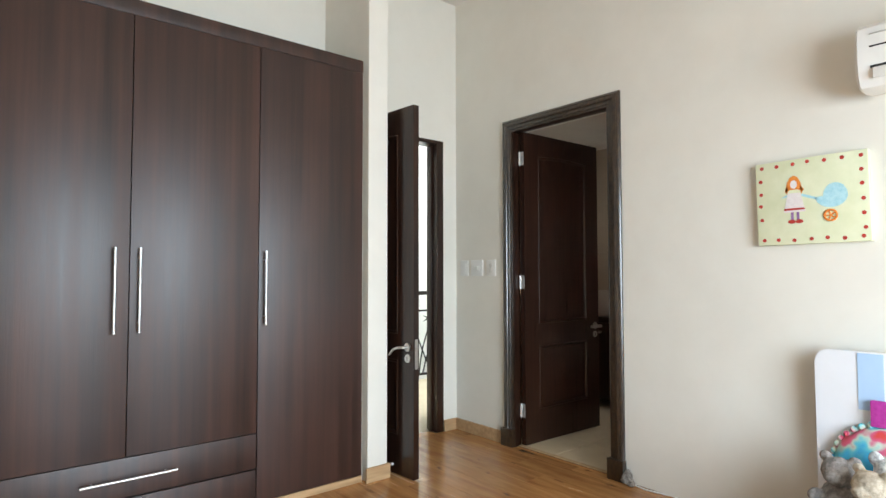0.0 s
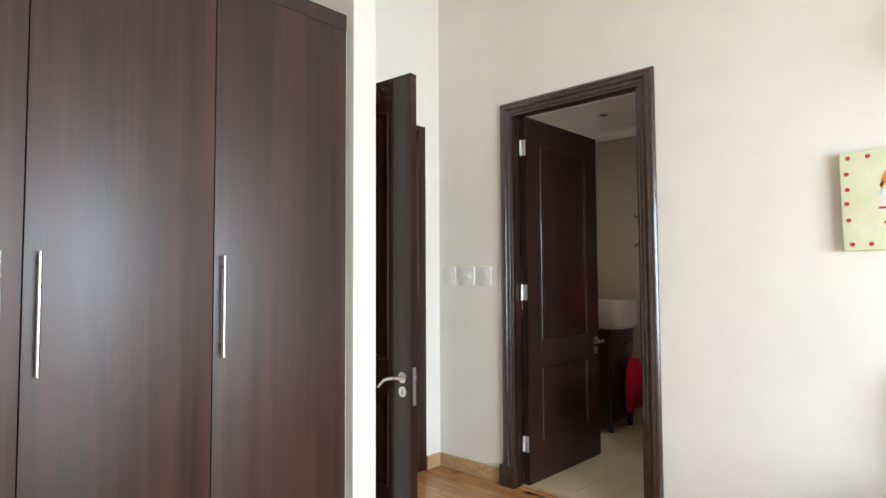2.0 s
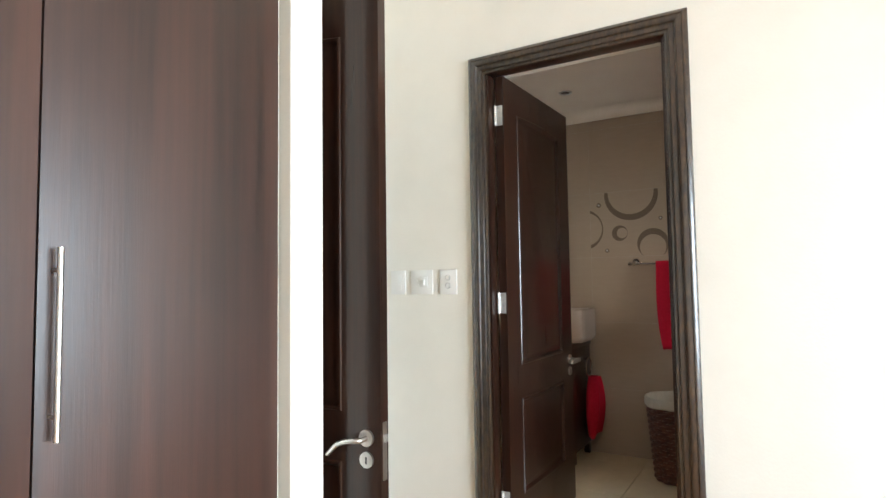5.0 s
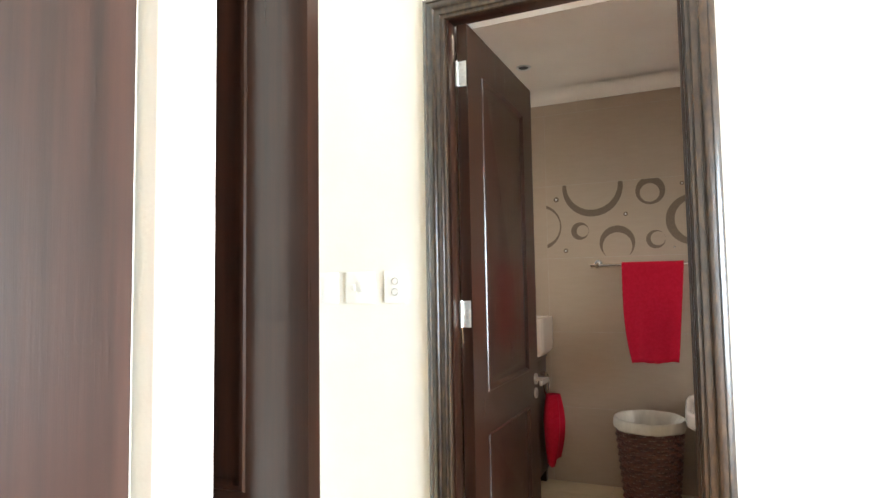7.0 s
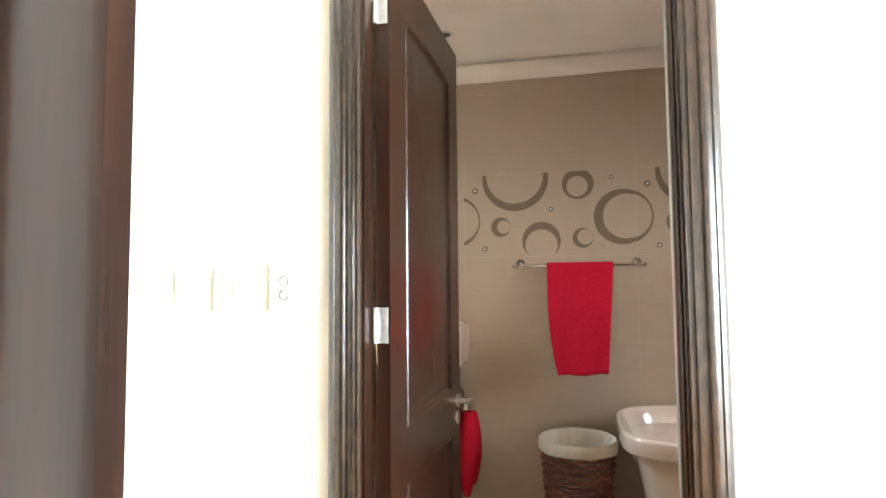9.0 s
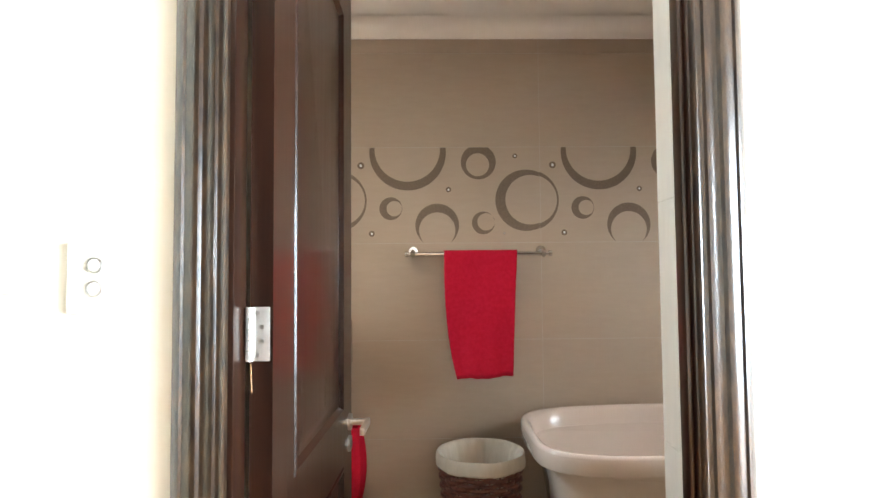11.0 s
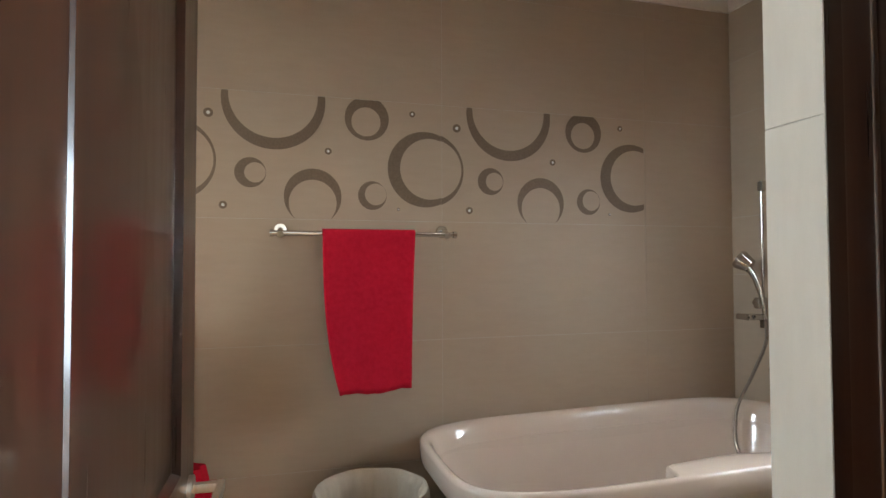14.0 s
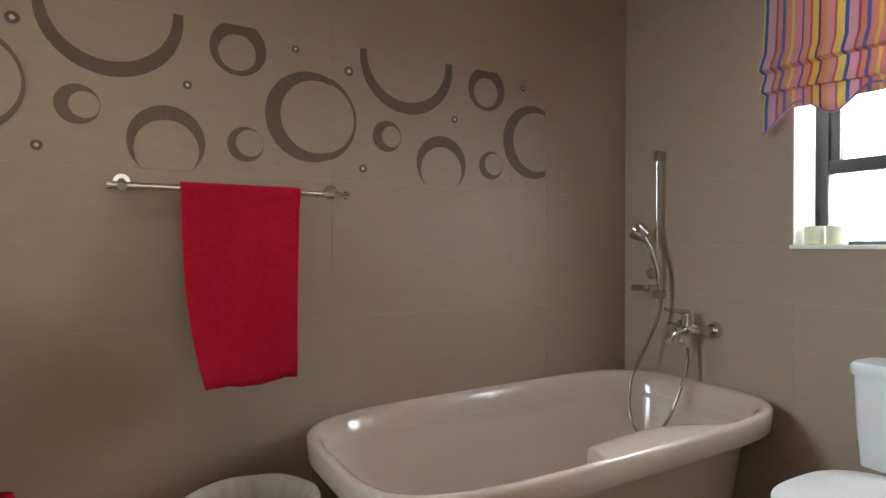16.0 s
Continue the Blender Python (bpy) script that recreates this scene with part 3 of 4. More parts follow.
for pts, mat in (([(0.098, 0.046), (0.090, 0.088), (0.078, 0.112), (0.062, 0.122), (0.046, 0.112), (0.034, 0.088), (0.026, 0.046), (0.046, 0.056), (0.078, 0.056)], ORANGE),
                 ([(0.100, 0.055), (0.090, 0.035), (0.085, 0.075)], ORANGE), ([(0.020, 0.055), (0.033, 0.035), (0.038, 0.075)], ORANGE),
                 ([(0.088, 0.04), (0.036, 0.04), (0.018, -0.048), (0.108, -0.048)], PALEP)):
    bm = bmesh.new()
    daub(bm, pts)
    part("painted_shape", bm, mat, canvas)
for pts, mat, off in ((oval(0.062, 0.080, 0.014, 0.020), PALEP, -0.0384), ([(0.104, -0.030), (0.022, -0.030), (0.020, -0.039), (0.106, -0.039)], DOT, -0.0384),
                      ([(0.078, -0.049), (0.067, -0.049), (0.067, -0.085), (0.078, -0.085)], MAUVE, -0.0372), ([(0.055, -0.049), (0.044, -0.049), (0.044, -0.085), (0.055, -0.085)], MAUVE, -0.0372),
                      (oval(0.076, -0.092, 0.016, 0.009), DOT, -0.0384), (oval(0.044, -0.092, 0.016, 0.009), DOT, -0.0384),
                      ([(0.116, 0.02), (0.092, 0.035), (0.090, 0.024)], SKYB, -0.0372), ([(0.030, 0.034), (-0.030, 0.010), (-0.026, 0.0), (0.034, 0.024)], SKYB, -0.0372),
                      (oval(-0.085, 0.012, 0.062, 0.052, 20, math.pi, 2 * math.pi), SKYB, -0.0372), (oval(-0.100, 0.012, 0.047, 0.056, 20, 0.0, math.pi), SKYB, -0.0372)):
    bm = bmesh.new()
    daub(bm, pts, off)
    part("painted_shape", bm, mat, canvas)
bm = bmesh.new()
tube(bm, [(-0.0385, -0.080 + 0.024 * math.cos(a * math.pi / 12), -0.075 + 0.024 * math.sin(a * math.pi / 12)) for a in range(24)], 0.0045, 8, True)
for a in range(5):
    rod(bm, (-0.0385, -0.080, -0.075), (-0.0385, -0.080 + 0.022 * math.cos(a * 1.257), -0.075 + 0.022 * math.sin(a * 1.257)), 0.003, 8)
part("painted_wheel", bm, ORANGE, canvas)

# air conditioner
ac = thing("air_conditioner", pose(BX, 0.300, 2.150), "white wall-mounted air conditioner with a curved front", "air conditioner")
prof = [(-0.001, -0.125), (-0.10, -0.140), (-0.165, -0.128), (-0.195, -0.095), (-0.208, -0.03), (-0.208, 0.06), (-0.196, 0.115), (-0.165, 0.138), (-0.001, 0.140)]
bm = bmesh.new()
loft(bm, [[(x, y, z) for x, z in prof] for y in (-0.40, 0.40)], True, True)
bmesh.ops.bevel(bm, geom=[e for e in bm.edges if abs(e.verts[0].co.y) > 0.39 and abs(e.verts[1].co.y - e.verts[0].co.y) < 0.01 and min(e.verts[0].co.x, e.verts[1].co.x) < -0.01], offset=0.012, segments=3, affect="EDGES")
part("casing", bm, PLASTIC, ac)
part("intake_slot", boxed(-0.2105, -0.2, -0.36, 0.345, 0.028, 0.034), BLACKMETAL, ac, "thin dark intake slot")
part("intake_slot", boxed(-0.2105, -0.19, -0.36, 0.345, 0.082, 0.086), STEEL, ac)
part("outlet", boxed(-0.206, -0.15, -0.36, 0.345, -0.058, -0.048), BLACKMETAL, ac, "dark air outlet")
part("louvre", boxed(-0.214, -0.204, -0.355, 0.335, -0.105, -0.060, bevel=0.003), PLASTIC, ac)

# child's bed with toys
bed = thing("childs_bed", pose(2.77, 0.387, 0), "white child's bed with a pale blue stripe on its headboard", "bed")
bm = bmesh.new()
rad, hw, ht = 0.055, 0.525, 0.905
outline = [(-hw, 0.0), (-hw, ht - rad)] + [(-hw + rad - rad * math.cos(a * math.pi / 16), ht - rad + rad * math.sin(a * math.pi / 16)) for a in range(1, 9)]
outline += [(hw - rad + rad * math.sin(a * math.pi / 16), ht - rad + rad * math.cos(a * math.pi / 16)) for a in range(0, 9)] + [(hw, 0.0)]
loft(bm, [[(x, y, z) for y, z in outline] for x in (0.0, 0.026)], True, True)
bmesh.ops.bevel(bm, geom=[e for e in bm.edges if abs(e.verts[0].co.x - e.verts[1].co.x) < 0.001], offset=0.003, segments=2, affect="EDGES")
part("headboard", bm, WHITEBOARD, bed)
part("stripe", boxed(-0.0035, -0.0004, 0.270, 0.362, 0.66, 0.900), BLUE, bed, "pale blue painted stripe")
part("stripe", boxed(-0.0035, -0.0004, -0.362, -0.270, 0.66, 0.900), BLUE, bed)
part("side_rail", boxed(-1.35, -0.001, 0.35, 0.372, 0.06, 0.20, bevel=0.004), WHITEBOARD, bed)
part("side_rail", boxed(-1.35, -0.001, -0.372, -0.35, 0.06, 0.20, bevel=0.004), WHITEBOARD, bed)
part("footboard", boxed(-1.375, -1.351, -0.40, 0.40, 0.0, 0.34, bevel=0.01), WHITEBOARD, bed)
part("slat_base", boxed(-1.349, -0.002, -0.348, 0.348, 0.10, 0.13), OAK, bed)
mattress = thing("mattress", pose(2.77, 0.387, 0.131), "white fitted mattress on the child's bed", "mattress")
part("cover", boxed(-1.345, -0.004, -0.345, 0.345, 0, 0.13, bevel=0.03, seg=4), LINER, mattress)


def blob(bm, c, r, seed=0, lump=0.08, sub=3):
    """A soft lumpy ball."""
    vs = bmesh.ops.create_icosphere(bm, subdivisions=sub, radius=1.0)["verts"]
    for v in vs:
        d = 1 + lump * noise.noise(v.co * 2.2 + Vector((seed * 7.1, seed, 3.3)))
        v.co = Vector((c[0] + v.co.x * r[0] * d, c[1] + v.co.y * r[1] * d, c[2] + v.co.z * r[2] * d))


def fur(name, a, b):
    return material(name, a, b, 0.95, grain=(45, 45, 45), bump=0.006, bump_scale=(160, 160, 160), spec=0.1)


GREYFUR, WHITEFUR, TANFUR = fur("grey_plush", (0.20, 0.18, 0.17), (0.42, 0.38, 0.35)), fur("speckled_white_plush", (0.30, 0.29, 0.28), (0.85, 0.83, 0.80)), fur("tan_plush", (0.38, 0.31, 0.23), (0.58, 0.49, 0.38))


def plush(m, mat, label, ears, muzzle=True):
    bm = bmesh.new()
    blob(bm, (0, 0, 0.075), (0.08, 0.085, 0.08), 1)
    blob(bm, (-0.03, 0, 0.185), (0.062, 0.066, 0.060), 2)
    if muzzle:
        blob(bm, (-0.085, 0, 0.172), (0.028, 0.030, 0.024), 3, 0.03, 2)
    for s in (-1, 1):
        blob(bm, (-0.02, s * 0.055, 0.235), (0.016, 0.026, 0.026 * ears), 4, 0.04, 2)
        blob(bm, (-0.075, s * 0.07, 0.085), (0.045, 0.026, 0.026), 5, 0.05, 2)
        blob(bm, (-0.095, s * 0.055, 0.025), (0.06, 0.032, 0.028), 6, 0.05, 2)
        blob(bm, (-0.083, s * 0.024, 0.205), (0.007, 0.006, 0.007), 6, 0.0, 1)
    ob = solo("plush_toy", bm, mat, label, "plush toy", m, "plush toys on the bed")
    fuse = ob.modifiers.new("fuse", "REMESH")
    fuse.mode, fuse.voxel_size, fuse.use_smooth_shade = "VOXEL", 0.006, True
    return ob


plush(pose(2.57, 0.757, 0.255, 0, 0, -10), GREYFUR, "grey plush animal sitting on the child's bed", 0.9)
plush(pose(2.62, 0.60, 0.275, 0, 0, 8), WHITEFUR, "speckled white plush animal leaning on a cushion", 1.2)
plush(pose(2.47, 0.62, 0.255, 0, 0, -25), TANFUR, "tan plush animal lying among the toys", 0.8)
CUSH = material("rainbow_cushion_fabric", (0.05, 0.45, 0.75), (0.65, 0.06, 0.05), 0.85, grain=(9, 9, 9), detail=2.0, bump=0.002, bump_scale=(150, 150, 150), contrast=(0.30, 0.72))
for node in CUSH.node_tree.nodes:
    if node.type == "VALTORGB":
        for pos, col in ((0.40, (0.06, 0.42, 0.66)), (0.47, (0.14, 0.55, 0.62)), (0.54, (0.55, 0.62, 0.50)), (0.60, (0.62, 0.12, 0.22))):
            node.color_ramp.elements.new(pos).color = (*col, 1)
bm = bmesh.new()
blob(bm, (0, 0, 0.17), (0.055, 0.20, 0.17), 9, 0.1, 4)
for k in range(36):
    a = k * math.pi / 18
    blob(bm, (0, 0.20 * math.cos(a), 0.17 + 0.17 * math.sin(a)), (0.016, 0.016, 0.016), k, 0.2, 1)
solo("cushion", bm, CUSH, "frilled rainbow-coloured cushion propped on the headboard", "cushion", pose(2.71, 0.637, 0.275, 0, 8, 0))
bm = bmesh.new()
box(bm, -0.012, 0.012, -0.09, 0.09, 0, 0.11, bevel=0.008)
solo("fabric_box", bm, material("magenta_felt", (0.42, 0.03, 0.28), (0.52, 0.05, 0.36), 0.9, grain=(50, 50, 50)), "magenta felt box leaning against the headboard", "box", pose(2.748, 0.612, 0.60))
bm = bmesh.new()
for k in range(7):
    blob(bm, (rng.uniform(-0.014, 0.014), rng.uniform(-0.02, 0.02), 0.022 + 0.016 * (k % 4)), (0.020, 0.024, 0.024), k, 0.6, 2)
solo("soft_rag_toy", bm, fur("pale_grey_rag", (0.16, 0.14, 0.12), (0.34, 0.30, 0.26)), "small pale grey rag toy on the floor by the door frame", "rag toy", pose(2.805, 1.905, 0.002))

bm = bmesh.new()
tube(bm, [(BX - 0.022 - 0.012 * math.sin(1.7 * k) - 0.004 * (k % 3), 1.88 - 0.075 * k, 0.0045) for k in range(13)], 0.004, 8)
solo("power_cable", bm, PLASTIC, "pale loose cable lying along the foot of the wall", "cable")

# bedroom window behind the walk
win = thing("window_1", pose(0.95, -2.02, 1.22), "wide aluminium bedroom window behind the walk", "window")
win["kind"] = "structure"
for x0, x1, z0, z1 in ((-1.15, 1.15, -1.10, -1.045), (-1.15, 1.15, 1.045, 1.10), (-1.15, -1.095, -1.045, 1.045), (1.095, 1.15, -1.045, 1.045), (-0.03, 0.03, -1.045, 1.045)):
    part("window_frame", boxed(x0, x1, -0.03, 0.03, z0, z1, bevel=0.003), BLACKMETAL, win)

# ---- landing railing ----
rail = thing("stair_railing", pose(0, 5.25, 0), "wrought iron landing railing with twig-like bars", "railing")
part("handrail", boxed(-0.4, 7.9, -0.03, 0.03, 0.99, 1.035, bevel=0.01), IRON, rail)
part("bottom_rail", boxed(-0.4, 7.9, -0.012, 0.012, 0.07, 0.095), IRON, rail)
part("top_rail", boxed(-0.4, 7.9, -0.012, 0.012, 0.80, 0.82), IRON, rail)
for k in range(9):
    part("post", boxed(-0.3 + k - 0.013, -0.3 + k + 0.013, -0.013, 0.013, 0.0, 0.99), IRON, rail)
rr = random.Random(11)
for k in range(26):
    x = 2.6 + 0.085 * k
    lean = rr.uniform(-0.22, 0.22)
    bm = bmesh.new()
    tube(bm, [(x + lean * (f - 0.5) + 0.05 * math.sin(3 * f + k), 0.004 * (k % 3), 0.09 + 0.715 * f) for f in (0, 0.2, 0.4, 0.6, 0.8, 1.0)], 0.008, 8)
    part("twig_bar", bm, IRON, rail)
for k in range(7):
    bm = bmesh.new()
    x, z = 2.75 + 0.3 * k, 0.72 + 0.08 * (k % 2)
    for a in range(7):
        f = a * 2 * math.pi / 7
        rod(bm, (x, -0.02, z), (x + 0.075 * math.cos(f), -0.02, z + 0.075 * math.sin(f)), 0.012, 8, 0.002)
    part("iron_leaf", bm, IRON, rail)


# ---- bathroom ----
def tub_outline(x0, x1, y0, y1, power, n=260):
    """A rounded rectangle (superellipse) with evenly spaced points."""
    fine, dist = [], [0.0]
    for k in range(2401):
        u = k / 2400 * 4
        q, v = int(min(u, 3.9999)), u - int(min(u, 3.9999))
        b = v ** 3 * (6 * v * v - 15 * v + 10)
        a = math.pi / 2 * (q + b)
        c, s = math.cos(a), math.sin(a)
        fine.append(((x0 + x1) / 2 + (x1 - x0) / 2 * math.copysign(abs(c) ** (2 / power), c), (y0 + y1) / 2 + (y1 - y0) / 2 * math.copysign(abs(s) ** (2 / power), s)))
        if k:
            dist.append(dist[-1] + math.dist(fine[-1], fine[-2]))
    xs, ys = np.array(fine).T
    at = np.arange(n) / n * dist[-1]
    return list(zip(np.interp(at, dist, xs).tolist(), np.interp(at, dist, ys).tolist()))


TX0, TX1, TY0, TY1, RIM = 3.908, 4.746, 0.503, 2.112, 0.626


def shelf(pts, lim):
    """Widen the front rim into an arm rest towards the tap end."""
    out = []
    for x, y in pts:
        f = float(np.interp(y, (0.69, 0.85, 0.97, 1.05, 1.13, 1.22, 1.42, 1.435, 1.455, 1.47), (0.0, 0.14, 0.50, 0.82, 0.98, 1.0, 0.86, 0.80, 0.25, 0.0)))
        out.append((max(x, TX0 + lim * f) if x < 4.3 else x, y, f if x < 4.3 else 0.0))
    return out


def ring_at(d, z, power, arm=0.0, flat=None):
    """One level of the tub; the rim rises a little towards the tap end."""
    pts = [(x, y, 0.0) for x, y in tub_outline(TX0 + d, TX1 - d, TY0 + d * 1.0, TY1 - d * 1.0, power)]
    if arm:
        pts = shelf([(x, y) for x, y, f in pts], arm)
    out = []
    for x, y, f in pts:
        h = z if flat is None else z + (flat - z) * min(1.0, 1.5 * f)
        out.append((x, y, h + h / RIM * (0.032 - 0.027 * (y - TY0) / (TY1 - TY0))))
    return out


bath = thing("bathtub", pose(0, 0, 0), "white freestanding bathtub with flared sides and rounded rim", "bathtub")
bm = bmesh.new()
rings = [ring_at(0.155, 0.002, 4.5), ring_at(0.145, 0.03, 4.5), ring_at(0.115, 0.25, 4.8), ring_at(0.075, 0.48, 4.3), ring_at(0.062, 0.548, 4.4), ring_at(0.008, 0.551, 4.6), ring_at(0.002, 0.553, 4.6), ring_at(0.0, 0.557, 4.6),
         ring_at(0.0, 0.612, 4.6), ring_at(0.002, 0.619, 4.6), ring_at(0.006, 0.623, 4.6), ring_at(0.011, RIM, 4.6), ring_at(0.019, RIM - 0.001, 4.5, 0.105, RIM), ring_at(0.029, RIM - 0.006, 4.4, 0.128, RIM - 0.001), ring_at(0.040, RIM - 0.020, 4.4, 0.140, RIM - 0.006),
         ring_at(0.052, RIM - 0.055, 4.3, 0.148, RIM - 0.03), ring_at(0.072, 0.50, 4.2, 0.155), ring_at(0.105, 0.38, 4.1, 0.165), ring_at(0.140, 0.25, 3.8, 0.178), ring_at(0.165, 0.185, 3.5, 0.195), ring_at(0.21, 0.155, 3.2, 0.23), ring_at(0.30, 0.148, 2.6, 0.30)]
loft(bm, rings[:6], True, False)
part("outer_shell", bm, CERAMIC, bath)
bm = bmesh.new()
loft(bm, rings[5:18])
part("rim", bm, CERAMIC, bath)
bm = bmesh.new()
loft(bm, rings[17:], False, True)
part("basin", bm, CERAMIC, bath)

# basket with cloth liner
BC = (4.40, 2.303)
basket = thing("laundry_basket", pose(BC[0], BC[1], 0) @ Matrix.Diagonal((0.94, 0.94, 1.06, 1.0)), "round dark wicker basket with a white cotton liner", "basket")
bm = bmesh.new()
rows, per, stakes = 26, 144, 24
for r in range(rows):
    z = 0.012 + 0.0178 * r
    f = z / 0.48
    base = 0.142 + 0.048 * f
    pts = [((base + 0.0065 * math.sin(stakes / 2 * 2 * math.pi * k / per + math.pi * r)) * math.cos(2 * math.pi * k / per),
            (base + 0.0065 * math.sin(stakes / 2 * 2 * math.pi * k / per + math.pi * r)) * math.sin(2 * math.pi * k / per), z) for k in range(per)]
    tube(bm, pts, 0.0092, 6, True)
part("weave", bm, WICKER, basket)
for k in range(stakes):
    a = 2 * math.pi * (k + 0.5) / stakes
    part("stake", rodded((0.142 * math.cos(a), 0.142 * math.sin(a), 0.004), (0.190 * math.cos(a), 0.190 * math.sin(a), 0.478), 0.0042, 8), WICKER, basket)
part("base", rodded((0, 0, 0.003), (0, 0, 0.014), 0.14, 32), WICKER, basket)
bm = bmesh.new()
lr = []
for i, (rad_, z, wav) in enumerate(((0.199, 0.440, 0.002), (0.205, 0.446, 0.002), (0.207, 0.468, 0.0015), (0.205, 0.488, 0.001), (0.199, 0.497, 0.001), (0.188, 0.494, 0.001), (0.168, 0.47, 0.002), (0.157, 0.40, 0.003), (0.138, 0.22, 0.004), (0.118, 0.06, 0.004))):
    lr.append([((rad_ + wav * math.sin(9 * a + i * 0.4) + 0.6 * wav * math.sin(23 * a)) * math.cos(a), (rad_ + wav * math.sin(9 * a + i * 0.4) + 0.6 * wav * math.sin(23 * a)) * math.sin(a), z + wav * math.sin(7 * a)) for a in (2 * math.pi * k / 120 for k in range(120))])
loft(bm, lr, False, True)
part("liner", bm, LINER, basket, "white cotton liner folded over the rim")


# ---- towels and rails ----
def rose_post(parent, base, out, r=0.024):
    b, o = Vector(base), Vector(out)
    n_ = o.normalized()
    p = part("rose", rodded(b + n_ * 0.0005, b + n_ * 0.011, r, 28, r * 0.9), CHROME, parent)
    part("post", rodded(b + n_ * 0.009, b + o, 0.0085, 16), CHROME, p)


RX, RZ = 4.755, 1.392
towel_rail = thing("towel_rail", pose(0, 0, 0), "chrome towel rail on the taupe tiles", "towel rail")
for y in (1.958, 2.602):
    bm = bmesh.new()
    rod(bm, (RX - 0.001, y, RZ + 0.016), (RX - 0.012, y, RZ + 0.016), 0.026, 28, 0.023)
    p = part("rose", bm, CHROME, towel_rail)
    bm = bmesh.new()
    tube(bm, [(RX - 0.011, y, RZ + 0.016), (RX - 0.045, y, RZ + 0.012), (RX - 0.075, y, RZ), (RX - 0.086, y, RZ - 0.006)], [0.010, 0.011, 0.0135, 0.0135], 16)
    part("post", bm, CHROME, p)
part("bar", rodded((RX - 0.075, 1.925, RZ), (RX - 0.075, 2.632, RZ), 0.0095, 18), CHROME, towel_rail)
for y0, y1 in ((1.917, 1.931), (2.626, 2.640)):
    part("end_cap", rodded((RX - 0.075, y0, RZ), (RX - 0.075, y1, RZ), 0.0135, 20), CHROME, towel_rail)


def towel_mesh(yl, yr, yl2, yr2, z_top, z_front, z_back, xbar, lean):
    bm = bmesh.new()
    nv, nu = 46, 40
    cols = []
    for i in range(nu + 1):
        u = i / nu
        col = []
        for j in range(nv + 1):
            s = j / nv
            if s < 0.36:
                f = 1 - s / 0.36
                x, z, drop = xbar + 0.014, z_top - 0.010 - (z_top - z_back) * f, f * 0.5
            elif s < 0.46:
                a = (s - 0.36) / 0.10 * math.pi
                x, z, drop = xbar + 0.014 * math.cos(a), z_top - 0.010 + 0.012 * math.sin(a), 0
            else:
                f = (s - 0.46) / 0.54
                x, z, drop = xbar - 0.014 - lean * f ** 1.3 - (0.0022 if 0.87 < f < 0.95 else 0.0), z_top - 0.010 - (z_top - z_front) * f, f
            left = yl + (yl2 - yl) * (drop ** 3.0)
            right = yr + (yr2 - yr) * drop
            y = left + (right - left) * u
            if s < 0.36:
                y = y + (0.5 * (left + right) - y) * 0.12
            x += 0.007 * drop * math.sin(7 * u + 1.2) + 0.0028 * drop * math.sin(19 * u + 5 * s) + 0.003 * drop * noise.noise(Vector((5 * u, 9 * s, 0.7)))
            if s >= 0.46 and j > nv - 2:
                z += 0.003 * math.sin(9 * u) + 0.001 * math.sin(31 * u) + 0.012 * u
            col.append(bm.verts.new((x, y, z)))
        cols.append(col)
    for A, B in zip(cols, cols[1:]):
        for j in range(nv):
            bm.faces.new((A[j], A[j + 1], B[j + 1], B[j]))
    return bm


def thicken(ob, t):
    mod = ob.modifiers.new("thickness", "SOLIDIFY")
    mod.thickness, mod.offset = t, 0.0


bt = solo("bath_towel", towel_mesh(2.449, 2.090, 2.395, 2.135, RZ + 0.012, 0.815, 1.06, RX - 0.075, 0.13), TOWEL, "red terry bath towel folded over the chrome rail", "towel")
thicken(bt, 0.009)

# vanity at the far end
vanity = thing("vanity_unit", pose(0, 0, 0), "dark wooden vanity unit against the tiles", "vanity")
part("body", boxed(4.34, 4.753, 2.965, 3.60, 0.08, 0.80, bevel=0.003), DARKWOOD, vanity)
part("worktop", boxed(4.32, 4.754, 2.955, 3.62, 0.801, 0.838, bevel=0.004), DARKWOOD, vanity)
for y0, y1 in ((2.98, 3.28), (3.29, 3.59)):
    d = part("door", boxed(4.318, 4.339, y0, y1, 0.10, 0.785, bevel=0.002), DARKWOOD, vanity)
    part("knob", rodded((4.317, (y0 + y1) / 2, 0.7), (4.295, (y0 + y1) / 2, 0.7), 0.012, 16), STEEL, d)
part("leg", boxed(4.36, 4.40, 2.97, 3.01, 0.0005, 0.0795), DARKWOOD, vanity)
part("leg", boxed(4.70, 4.74, 2.97, 3.01, 0.0005, 0.0795), DARKWOOD, vanity)
part("leg", boxed(4.36, 4.40, 3.54, 3.58, 0.0005, 0.0795), DARKWOOD, vanity)
part("leg", boxed(4.70, 4.74, 3.54, 3.58, 0.0005, 0.0795), DARKWOOD, vanity)
bm = bmesh.new()


def rect_ring(d, z):
    return [(x, y, z) for x, y in tub_outline(4.38 + d, 4.752 - d, 2.90 + d, 3.46 - d, 12, 64)]


loft(bm, [rect_ring(0.02, 0.839), rect_ring(0.0, 0.87), rect_ring(0.0, 1.067), rect_ring(0.004, 1.072), rect_ring(0.022, 1.072), rect_ring(0.028, 1.066), rect_ring(0.04, 0.90), rect_ring(0.12, 0.87)], True, True)
# the tub's darkened glaze keeps the basin dim in its corner
solo("wash_basin", bm, CERAMIC, "white rectangular basin in the shaded glaze, standing on the vanity", "basin")
ring_holder = thing("towel_ring", pose(4.60, 2.965, 0.71), "chrome towel ring on the vanity's side", "towel ring")
